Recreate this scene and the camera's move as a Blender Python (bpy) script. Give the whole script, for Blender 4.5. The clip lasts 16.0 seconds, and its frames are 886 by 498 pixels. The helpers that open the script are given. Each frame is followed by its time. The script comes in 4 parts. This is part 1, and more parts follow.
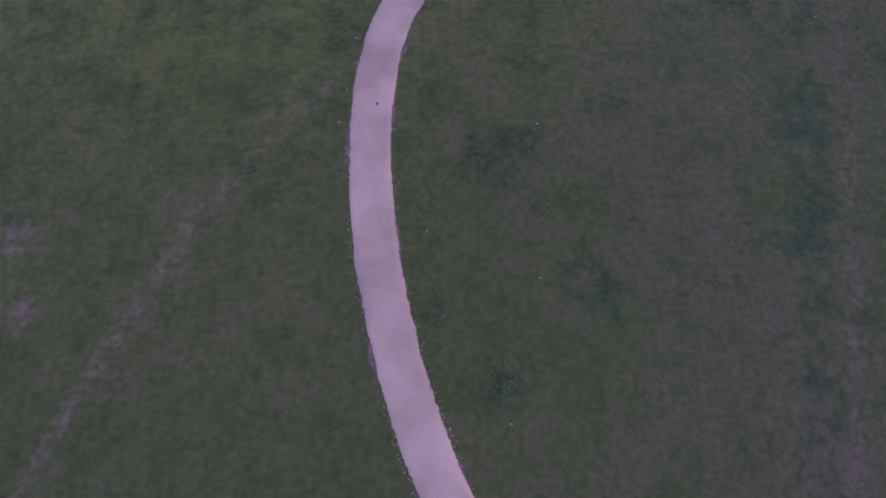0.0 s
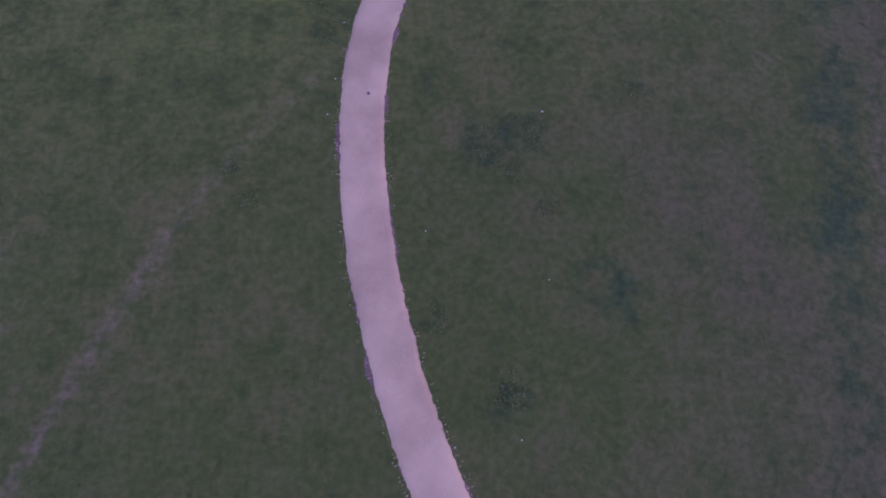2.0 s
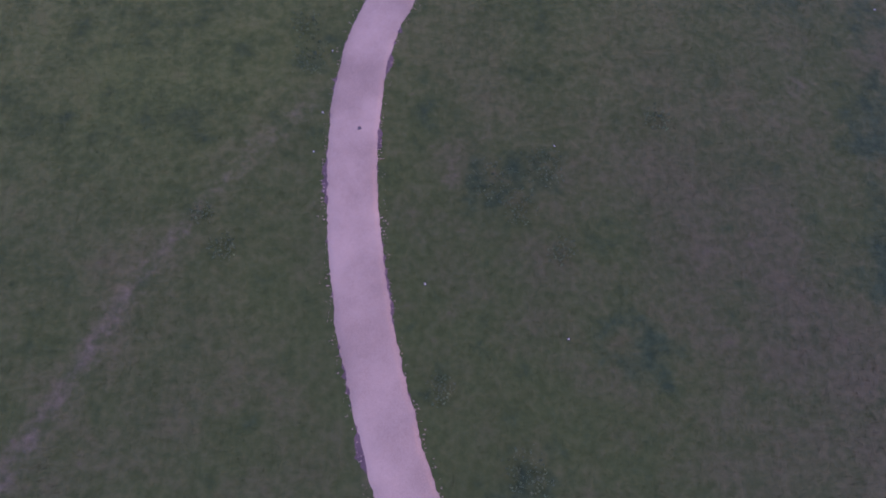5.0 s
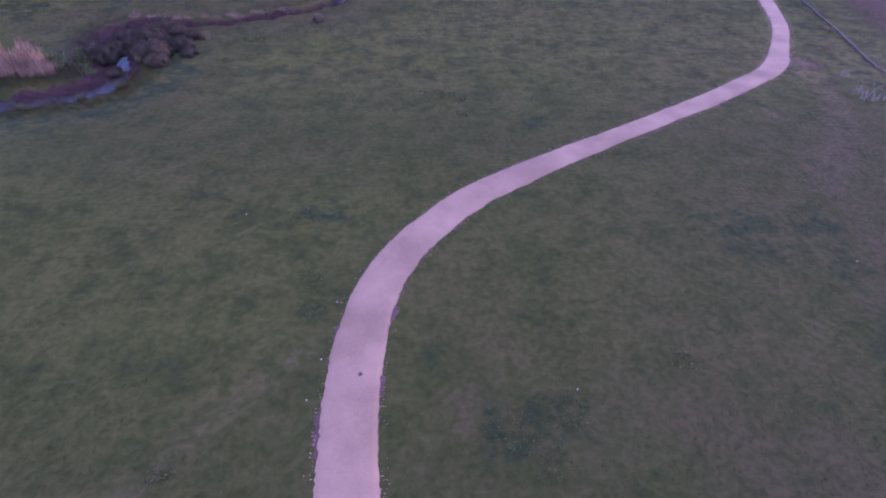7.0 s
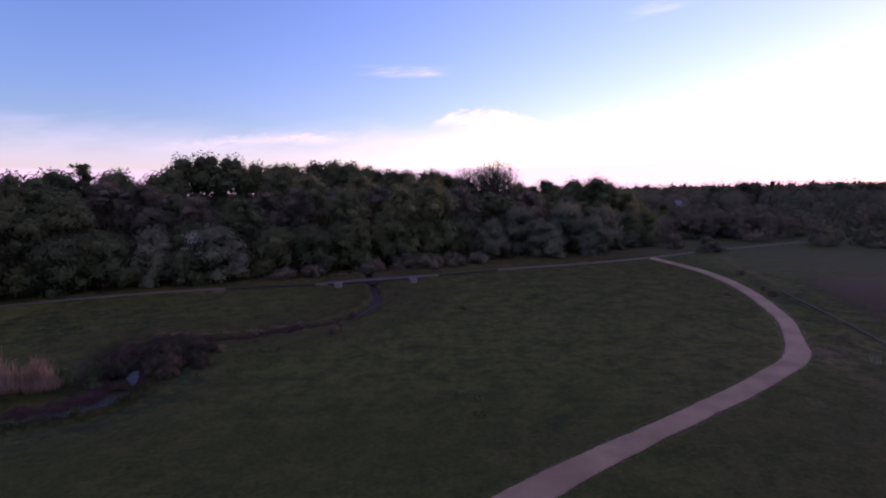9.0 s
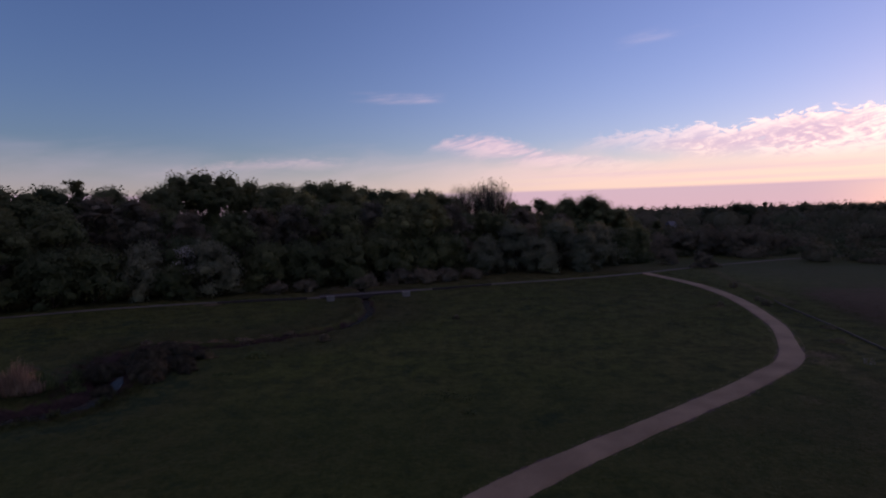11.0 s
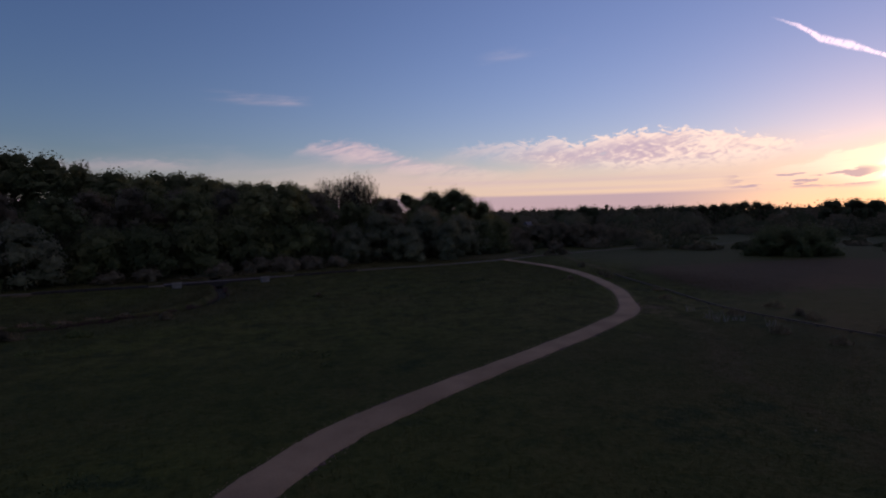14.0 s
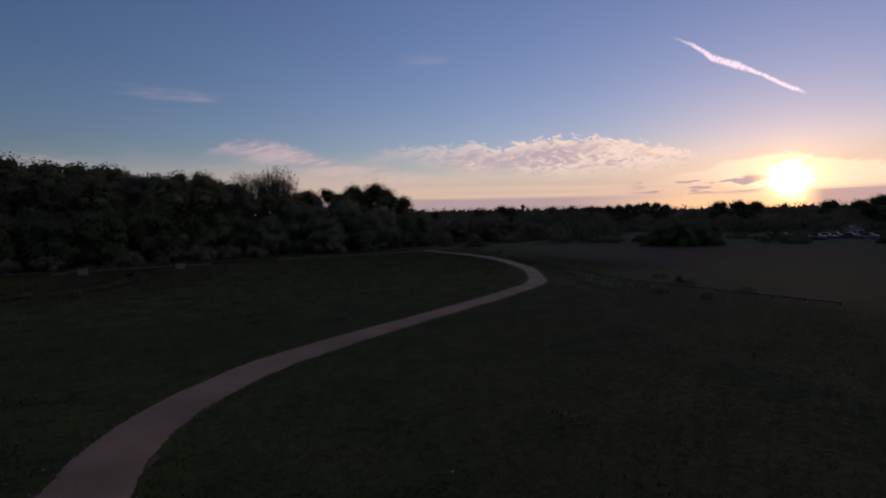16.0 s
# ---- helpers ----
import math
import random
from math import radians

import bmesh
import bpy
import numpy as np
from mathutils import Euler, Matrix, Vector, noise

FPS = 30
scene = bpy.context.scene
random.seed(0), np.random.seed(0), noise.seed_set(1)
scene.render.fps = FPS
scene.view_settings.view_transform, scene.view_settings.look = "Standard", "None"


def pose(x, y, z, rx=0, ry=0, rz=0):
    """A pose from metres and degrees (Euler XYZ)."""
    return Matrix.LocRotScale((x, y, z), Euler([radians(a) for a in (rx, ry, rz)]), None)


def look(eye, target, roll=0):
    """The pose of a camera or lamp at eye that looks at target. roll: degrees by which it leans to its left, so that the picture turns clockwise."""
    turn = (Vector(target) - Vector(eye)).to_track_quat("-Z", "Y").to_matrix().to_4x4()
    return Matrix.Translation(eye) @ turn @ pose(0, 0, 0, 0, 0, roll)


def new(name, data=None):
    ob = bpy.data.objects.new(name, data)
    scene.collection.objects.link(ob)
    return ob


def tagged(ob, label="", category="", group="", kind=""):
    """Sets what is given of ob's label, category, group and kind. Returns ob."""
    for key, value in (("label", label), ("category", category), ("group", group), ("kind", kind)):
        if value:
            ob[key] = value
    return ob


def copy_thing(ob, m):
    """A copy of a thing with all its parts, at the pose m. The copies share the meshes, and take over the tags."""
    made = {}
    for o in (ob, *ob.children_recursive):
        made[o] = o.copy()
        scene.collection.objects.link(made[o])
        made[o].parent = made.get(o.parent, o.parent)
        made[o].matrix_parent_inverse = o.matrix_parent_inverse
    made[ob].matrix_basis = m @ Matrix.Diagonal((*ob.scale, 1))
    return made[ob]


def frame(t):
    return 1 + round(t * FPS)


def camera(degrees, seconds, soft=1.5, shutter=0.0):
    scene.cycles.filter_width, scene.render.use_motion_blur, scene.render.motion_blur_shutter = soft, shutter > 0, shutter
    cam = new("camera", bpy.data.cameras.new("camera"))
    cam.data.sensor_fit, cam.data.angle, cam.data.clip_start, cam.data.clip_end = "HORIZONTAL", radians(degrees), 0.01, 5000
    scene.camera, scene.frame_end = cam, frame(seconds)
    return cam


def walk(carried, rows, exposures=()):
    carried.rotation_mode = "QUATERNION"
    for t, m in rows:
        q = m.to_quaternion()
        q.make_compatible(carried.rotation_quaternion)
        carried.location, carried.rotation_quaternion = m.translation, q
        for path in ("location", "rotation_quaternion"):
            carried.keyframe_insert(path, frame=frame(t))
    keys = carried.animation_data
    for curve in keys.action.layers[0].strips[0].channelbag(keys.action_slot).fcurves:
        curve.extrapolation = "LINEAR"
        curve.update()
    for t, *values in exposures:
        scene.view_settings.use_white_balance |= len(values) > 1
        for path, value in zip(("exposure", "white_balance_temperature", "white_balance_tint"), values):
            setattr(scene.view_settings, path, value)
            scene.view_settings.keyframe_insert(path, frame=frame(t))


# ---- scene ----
cam = camera(79.5, 16.0, 2.0)
# seconds, x, y, z, pitch, roll, yaw
PATH = [
    (0, -0.45, -0.02, 20.40, -72.88, 5.14, -4.56),
    (0.5, -0.43, 0.18, 20.04, -73.28, 4.85, -4.70),
    (1, -0.41, 0.40, 19.66, -73.71, 4.53, -4.78),
    (1.5, -0.47, 0.59, 19.25, -73.96, 4.86, -5.20),
    (2, -0.45, 0.90, 18.92, -73.99, 4.57, -5.22),
    (2.5, -0.41, 1.24, 18.58, -73.87, 4.18, -5.10),
    (3, -0.35, 1.55, 18.18, -73.37, 3.63, -4.78),
    (5.5, -0.53, 2.98, 16.52, -69.04, 3.38, -4.85),
    (6, -0.61, 3.45, 16.23, -64.38, 2.79, -4.43),
    (6.5, -0.92, 2.78, 15.24, -53.71, 4.59, -4.56),
    (7, -1.08, 1.77, 14.07, -38.72, 1.70, -4.10),
    (7.5, -0.86, 3.28, 14.25, -29.56, 0.71, -3.30),
    (8, -0.77, 3.66, 13.52, -18.56, -0.53, -2.55),
    (8.5, -0.91, 3.81, 13.13, -10.84, -0.68, -2.45),
    (9, -0.97, 3.56, 12.58, -6.02, -1.03, -2.33),
    (11.5, -0.39, 3.60, 10.48, -3.30, -1.22, -3.20),
    (12, -0.19, 3.64, 9.93, -3.21, -1.20, -5.33),
    (12.5, 0.09, 3.91, 9.34, -3.10, -1.10, -7.84),
    (13, 0.19, 4.06, 8.78, -3.02, -1.17, -10.67),
    (13.5, 0.16, 4.16, 8.21, -2.97, -1.11, -13.60),
    (14, 0.04, 4.33, 7.49, -2.92, -1.02, -16.84),
    (14.5, -0.19, 3.84, 6.77, -2.84, -1.01, -20.03),
    (15, -0.32, 3.23, 6.09, -2.82, -0.87, -22.45),
    (15.5, -0.53, 2.45, 5.64, -2.77, -0.90, -24.52),
    (16, -0.80, 1.93, 5.33, -2.74, -0.86, -25.26),
]
walk(cam, [(t, pose(x, y, z, 90 + p, 0, w) @ pose(0, 0, 0, 0, 0, r)) for t, x, y, z, p, r, w in PATH],
     exposures=[(0, 4.74, 6020, 78), (5.5, 4.9, 6020, 83), (7, 5.08, 6050, 91), (7.5, 5.18, 6080, 91), (8, 4.98, 6100, 85),
                (8.5, 4.02, 6200, 77), (9, 2.98, 6640, 75), (11.5, 1.88, 6930, 57), (14, 1.57, 6980, 51), (16, 1.35, 7000, 47)])

# ------------------------------------------------------------------ light
SUN_AZ, SUN_EL = radians(58.4), radians(2.0)


class Net:
    """Short hand for node trees."""

    def __init__(self, tree):
        self.t = tree

    def add(self, kind, ins=None, operation="", attribute_name=""):
        n = self.t.nodes.new(kind)
        if operation:
            n.operation = operation
        if attribute_name:
            n.attribute_name = attribute_name
        for key, value in (ins or {}).items():
            self.put(n.inputs[key], value)
        return n

    def put(self, socket, value):
        if isinstance(value, bpy.types.NodeSocket):
            self.t.links.new(value, socket)
        elif isinstance(value, (tuple, list)) and len(value) == 3 and socket.type == "RGBA":
            socket.default_value = (*value, 1)
        else:
            socket.default_value = value

    def m(self, op, a, b=0.0, c=0.0, clamp=False):
        n = self.add("ShaderNodeMath", {0: a, 1: b, 2: c}, operation=op)
        n.use_clamp = clamp
        return n.outputs[0]

    def mix(self, f, a, b, blend="MIX"):
        n = self.t.nodes.new("ShaderNodeMix")
        n.data_type, n.blend_type = "RGBA", blend
        for i, value in ((0, f), (6, a), (7, b)):
            self.put(n.inputs[i], value)
        return n.outputs[2]

    def step(self, x, lo, hi):
        n = self.t.nodes.new("ShaderNodeMapRange")
        n.interpolation_type = "SMOOTHSTEP"
        for i, value in ((0, x), (1, lo), (2, hi)):
            self.put(n.inputs[i], value)
        return n.outputs[0]

    def noise(self, vec, scale, detail=4.0, rough=0.55, warp=0.0):
        n = self.add("ShaderNodeTexNoise", {"Vector": vec, "Scale": scale, "Detail": detail, "Roughness": rough,
                                            "Distortion": warp})
        return n.outputs[0]


def build_world():
    w = bpy.data.worlds.new("evening_sky")
    scene.world = w
    w.use_nodes = True
    w.node_tree.nodes.clear()
    n = Net(w.node_tree)
    sky = n.add("ShaderNodeTexSky")
    sky.sky_type, sky.sun_disc, sky.sun_elevation, sky.sun_rotation = "NISHITA", False, SUN_EL, SUN_AZ
    sky.air_density, sky.dust_density, sky.ozone_density = 1.0, 0.16, 3.0
    way = n.add("ShaderNodeTexCoord").outputs["Generated"]
    xyz = n.add("ShaderNodeSeparateXYZ", {0: way}).outputs
    az = n.m("MULTIPLY", n.m("ARCTAN2", xyz[0], xyz[1]), 180 / math.pi)
    el = n.m("MULTIPLY", n.m("ARCSINE", xyz[2]), 180 / math.pi)

    def plane(a, b, turn=0.0):
        """Azimuth and elevation, scaled and turned, as a texture plane."""
        c, s = math.cos(radians(turn)), math.sin(radians(turn))
        u = n.m("ADD", n.m("MULTIPLY", az, c), n.m("MULTIPLY", el, s))
        v = n.m("ADD", n.m("MULTIPLY", az, -s), n.m("MULTIPLY", el, c))
        return n.add("ShaderNodeCombineXYZ", {0: n.m("MULTIPLY", u, a), 1: n.m("MULTIPLY", v, b), 2: 0.0}).outputs[0]

    def window(x, a, b, c, d):
        return n.m("MULTIPLY", n.step(x, a, b), n.step(x, d, c))

    def curve(points, top=20.0):
        """A broken line over the azimuth, from (azimuth, value) pairs."""
        r = n.add("ShaderNodeValToRGB", {0: n.m("MULTIPLY_ADD", az, 1 / 180, 0.5)})
        e = r.color_ramp.elements
        while len(e) < len(points):
            e.new(0.5)
        for k, (a, v) in zip(e, points):
            k.position, k.color = a / 180 + 0.5, (v / top, v / top, v / top, 1)
        return n.m("MULTIPLY", n.add("ShaderNodeSeparateColor", {0: r.outputs[0]}).outputs[0], top)

    def centred(x, k):
        return n.m("MULTIPLY", n.m("SUBTRACT", x, 0.5), k)

    # deeper and greener blue away from the sun
    col = n.mix(n.m("MULTIPLY", n.step(az, 35, -40), n.step(el, 60, 30)), sky.outputs[0], n.mix(1.0, sky.outputs[0], (0.60, 0.80, 0.86), "MULTIPLY"))
    # angle from the sun, in degrees of azimuth and elevation
    da = n.m("SUBTRACT", az, math.degrees(SUN_AZ))
    de = n.m("SUBTRACT", el, 3.4)
    off = n.m("SQRT", n.m("ADD", n.m("MULTIPLY", da, da), n.m("MULTIPLY", de, de)))
    near_sun = n.m("EXPONENT", n.m("MULTIPLY", off, -1 / 5.0))
    lit = n.mix(near_sun, n.mix(n.step(az, 8, 34), (2.35, 2.12, 1.85), (3.1, 3.0, 2.2)), (5.6, 4.6, 2.3))
    shade = n.mix(near_sun, (1.68, 1.56, 1.60), (2.1, 1.7, 1.35))
    fine = n.noise(plane(0.22, 0.9, 12), 1.0, 10, 0.64, 0.9)
    hair = n.noise(plane(0.34, 1.5, 14), 1.0, 8, 0.62, 1.8)
    curl = n.noise(plane(0.55, 1.1, -6), 1.0, 9, 0.6, 1.6)
    soft = n.noise(plane(0.10, 0.42, 5), 1.0, 5, 0.5, 0.4)
    # low veil of haze, lavender away from the sun and peach towards it
    haze = n.mix(near_sun, n.mix(n.step(az, -25, 26), (1.5, 1.62, 1.75), (2.35, 2.15, 1.55)), (2.9, 2.45, 1.6))
    veil = n.m("MULTIPLY", n.m("MULTIPLY", n.step(el, -1.0, 0.8), n.step(n.m("ADD", el, centred(soft, 5.0)), 8.2, 3.0)), n.m("ADD", 0.30, n.m("MULTIPLY", n.step(az, -16, 20), 0.42)))
    col = n.mix(veil, col, haze)
    # dusky layers with bright seams, and the lavender bank on the horizon
    seam = n.noise(plane(0.028, 1.5, 0.5), 1.0, 4, 0.55, 0.3)
    layer = n.m("MULTIPLY", window(el, 2.0, 2.6, 4.0, 5.0), n.m("MULTIPLY", window(az, 2, 20, 44, 52), n.step(seam, 0.42, 0.62)))
    col = n.mix(n.m("MULTIPLY", layer, 0.32), col, shade)
    bank = n.m("MULTIPLY", n.step(n.m("ADD", el, centred(seam, 0.5)), 2.75, 2.4), n.step(az, 52, 36))
    col = n.mix(n.m("MULTIPLY", bank, 0.75), col, (1.22, 1.15, 1.30))
    # unseen thin broken cirrus overhead and behind, added to brighten and warm the ground
    fill_cirrus = n.m("MULTIPLY", n.step(el, 27, 48), n.step(n.noise(way, 2.6, 7, 0.62, 0.6), 0.36, 0.66))
    col = n.mix(n.m("MULTIPLY", fill_cirrus, 0.42), col, (2.9, 2.6, 2.45))

    def cloud(top, foot, strength, ragged, edge, keep, body):
        """Cover and depth below the crest of a cloud between two broken lines."""
        under = n.m("SUBTRACT", n.m("ADD", curve(top), ragged), el)
        over = n.m("SUBTRACT", el, n.m("ADD", curve(foot), centred(soft, 1.6)))
        cover = n.m("MULTIPLY", n.m("MULTIPLY", n.step(under, 0.0, edge), n.step(over, -0.9, 1.1)), curve(strength, 1.0))
        return n.m("MULTIPLY", cover, n.step(body, keep, keep + 0.22)), under

    # a soft pink wisp with one long sloping crest
    wisp, _ = cloud([(-30, 4), (-24, 5.7), (-14, 6.7), (-9, 6.8), (0, 6.3), (1.5, 7.8), (3.0, 8.7), (7.0, 9.3), (10.5, 8.3), (13.5, 7.2), (18, 6.5), (23, 5.8)],
                    [(-30, 4.6), (-10, 5.4), (1.5, 7.2), (6, 6.7), (14, 5.0), (23, 4.2)],
                    [(-30, 0), (-20, 0.4), (-11, 0.45), (-2, 0.25), (1.8, 0.5), (5, 0.9), (12, 0.85), (20, 0.5), (26, 0)],
                    n.m("ADD", n.m("ADD", centred(curl, 1.4), centred(soft, 0.8)), -0.2), 0.8, 0.28, fine)
    col = n.mix(n.m("MULTIPLY", wisp, 0.66), col, n.mix(n.step(n.m("ADD", fine, centred(hair, 0.5)), 0.34, 0.62), shade, lit))
    # the large ragged cloud: curled bright crest, mottled lavender belly, combed out towards the sun
    crest = n.m("ADD", n.m("ADD", centred(curl, 3.0), centred(hair, 0.8)), -0.5)
    pile, under = cloud([(17, 7.6), (19.5, 8.6), (24, 8.8), (27, 8.7), (28.6, 9.3), (30.5, 8.5), (33, 8.9), (36, 9.3), (41.5, 9.3), (45, 8.6), (48, 7.7), (51, 7.3), (53.5, 7.7)],
                        [(17, 7.0), (20, 6.8), (26, 6.1), (32, 5.5), (38, 5.1), (48, 5.3), (51, 6.3), (53.5, 7.2)],
                        [(16, 0), (19.5, 0.25), (25, 0.5), (30, 0.75), (36, 1), (46, 1), (50, 0.85), (52.5, 0.5), (54.5, 0)],
                        crest, 0.5, 0.25, n.m("ADD", n.m("MULTIPLY", fine, 0.55), n.m("MULTIPLY", hair, 0.45)))
    belly = n.m("MULTIPLY", n.m("MULTIPLY", n.step(under, 0.4, 1.5), n.step(under, 3.6, 2.6)), curve([(18, 0), (23, 0.7), (30, 1), (37, 0.9), (42, 0.3), (46, 0)], 1.0))
    glow = n.m("SUBTRACT", n.m("ADD", n.m("MULTIPLY", curl, 0.6), n.m("MULTIPLY", hair, 0.4)), n.m("MULTIPLY", belly, 0.12))
    col = n.mix(n.m("MULTIPLY", pile, 0.86), col, n.mix(n.step(glow, 0.33, 0.56), shade, lit))
    # thin streaks higher up
    streak = n.m("MULTIPLY", window(el, 11.7, 12.3, 12.6, 13.3), window(az, -8, -2, 1, 4))
    slant = n.m("SUBTRACT", el, n.m("MULTIPLY", n.m("SUBTRACT", az, 25.0), 0.16))
    streak = n.m("MAXIMUM", streak, n.m("MULTIPLY", n.m("MULTIPLY", window(slant, 16.0, 16.8, 17.1, 18.0), 0.45), window(az, 20, 24, 27, 31)))
    streak = n.m("MULTIPLY", streak, n.step(n.noise(plane(0.12, 0.9, 3), 1.0, 6), 0.35, 0.65))
    col = n.mix(n.m("MULTIPLY", streak, 0.24), col, lit)
    # bright torn cloud round the sun, streaked, over a dark bank
    torn, _ = cloud([(47, 4.2), (51, 4.8), (53.5, 5.7), (58.3, 6.1), (61, 5.4), (65, 4.7), (72, 4.2), (90, 4)],
                    [(47, 3.9), (52, 3.6), (56, 2.2), (60, 2.4), (64, 2.6), (90, 2.6)],
                    [(46, 0), (50, 0.6), (54, 1), (66, 1), (90, 0.5)], centred(hair, 1.1), 0.35, 0.22, n.noise(plane(0.16, 1.7, 2), 1.0, 8, 0.62, 0.6))
    col = n.mix(n.m("MULTIPLY", torn, 0.92), col, lit)
    # the sun behind thin cloud
    tear = n.step(n.noise(plane(0.25, 1.9, 2), 1.0, 5), 0.30, 0.55)
    fray = n.m("MAXIMUM", n.m("ADD", off, centred(fine, 3.2)), 0.0)
    disc = n.m("MULTIPLY", n.m("EXPONENT", n.m("MULTIPLY", n.m("MULTIPLY", fray, fray), -1.25)), n.m("ADD", 0.08, n.m("MULTIPLY", tear, 0.92)))
    wide = n.m("EXPONENT", n.m("MULTIPLY", n.m("MULTIPLY", off, off), -0.16))
    col = n.mix(1.0, col, n.mix(disc, (0, 0, 0), (60, 49, 25)), "ADD")
    col = n.mix(1.0, col, n.mix(wide, (0, 0, 0), (1.5, 1.05, 0.3)), "ADD")
    # small dark lens-shaped flecks and the bank low under the sun
    spots = n.noise(plane(0.26, 1.7, 1), 1.0, 3)
    fleck = n.m("MULTIPLY", n.m("MULTIPLY", window(az, 44, 47, 55, 57), window(el, 2.2, 2.8, 3.8, 4.3)), n.step(spots, 0.52, 0.56))
    low = n.m("MULTIPLY", n.m("MULTIPLY", window(az, 59.2, 61, 90, 110), n.step(n.m("ADD", el, centred(seam, 0.7)), 2.9, 2.5)), 1.0)
    col = n.mix(n.m("MULTIPLY", n.m("MAXIMUM", fleck, low), 0.85), col, n.mix(near_sun, (1.5, 1.35, 1.4), (1.9, 1.5, 1.2)))
    # vapour trail: a thin line that has spread into feathers at its upper end
    line = curve([(48, 17.5), (50.5, 16.1), (52, 14.9), (54.3, 13.9), (56.1, 12.9), (59.4, 10.8), (62, 9.2)])
    wob = centred(n.noise(plane(0.7, 0.7), 1.0, 4, 0.6), 0.5)
    gap = n.m("ABSOLUTE", n.m("SUBTRACT", n.m("ADD", el, wob), line))
    broad = curve([(48, 0.10), (50.5, 0.24), (51.8, 0.42), (54, 0.48), (55.2, 0.26), (58.5, 0.28), (60, 0.14)], 1.0)
    trail = n.m("MULTIPLY", window(az, 48.0, 51.5, 58.6, 59.6), n.step(gap, broad, n.m("MULTIPLY", broad, 0.3)))
    trail = n.m("MULTIPLY", trail, n.step(n.noise(plane(1.5, 4.5, 62), 1.0, 4, 0.65), 0.22, 0.52))
    col = n.mix(n.m("MULTIPLY", trail, 0.72), col, (4.4, 4.15, 4.05))
    back = n.add("ShaderNodeBackground", {"Color": col, "Strength": 0.1})
    out = n.add("ShaderNodeOutputWorld")
    w.node_tree.links.new(back.outputs[0], out.inputs[0])


build_world()
lamp = bpy.data.lights.new("sun", "SUN")
lamp.energy, lamp.angle, lamp.color = 0.25, radians(1.5), (1.0, 0.66, 0.4)
sun = new("sun", lamp)
sun.matrix_world = look((0, 0, 60), (0 - math.sin(SUN_AZ) * 50, -math.cos(SUN_AZ) * 50, 60 - 50 * math.tan(SUN_EL)))


# ------------------------------------------------------------------ materials
def material(name, dark, light, scale=2.0, fine=25.0, rough=0.85, bump=0.3, island=0.0, per_object=0.0, translucent=0.0, soft=False, tone=False):
    """Two-scale noise between two colours; optional variation by island and by object."""
    mt = bpy.data.materials.new(name)
    mt.use_nodes = True
    mt.node_tree.nodes.clear()
    n = Net(mt.node_tree)
    co = n.add("ShaderNodeTexCoord").outputs["Object"]
    a, b = n.noise(co, scale, 5), n.noise(co, fine, 3)
    f = n.m("ADD", n.m("MULTIPLY", n.step(a, 0.3, 0.7), 0.6), n.m("MULTIPLY", n.step(b, 0.3, 0.7), 0.4))
    col = n.mix(f, dark, light)
    if island:
        r = n.add("ShaderNodeNewGeometry").outputs["Random Per Island"]
        col = n.mix(1.0, col, n.mix(r, (1 - island,) * 3, (1 + island, 1 + island, 1 + island * 0.6)), "MULTIPLY")
    if tone:
        r = n.add("ShaderNodeAttribute", attribute_name="tone").outputs["Fac"]
        col = n.mix(1.0, col, n.mix(r, (0.62, 0.78, 0.60), (1.35, 1.15, 1.15)), "MULTIPLY")
    if per_object:
        r = n.add("ShaderNodeObjectInfo").outputs["Random"]
        col = n.mix(1.0, col, n.mix(r, (1 - per_object, 1 - per_object * 0.8, 1 - per_object),
                                    (1 + per_object, 1 + per_object * 0.7, 1 + per_object * 0.3)), "MULTIPLY")
    bsdf = n.add("ShaderNodeBsdfPrincipled", {"Base Color": col, "Roughness": rough})
    bsdf.inputs["Specular IOR Level"].default_value = 0.25
    if bump:
        bp = n.add("ShaderNodeBump", {"Height": b, "Strength": bump, "Distance": 0.02})
        n.put(bsdf.inputs["Normal"], bp.outputs[0])
    if soft:
        out_way = n.add("ShaderNodeAttribute", attribute_name="soft").outputs["Vector"]
        turned = n.add("ShaderNodeVectorTransform", {0: out_way})
        turned.vector_type, turned.convert_from, turned.convert_to = "NORMAL", "OBJECT", "WORLD"
        n.put(bsdf.inputs["Normal"], turned.outputs[0])
    shader = bsdf.outputs[0]
    if translucent:
        tr = n.add("ShaderNodeBsdfTranslucent", {"Color": col})
        shader = n.add("ShaderNodeMixShader", {0: translucent, 1: shader, 2: tr.outputs[0]}).outputs[0]
    out = n.add("ShaderNodeOutputMaterial")
    mt.node_tree.links.new(shader, out.inputs[0])
    return mt


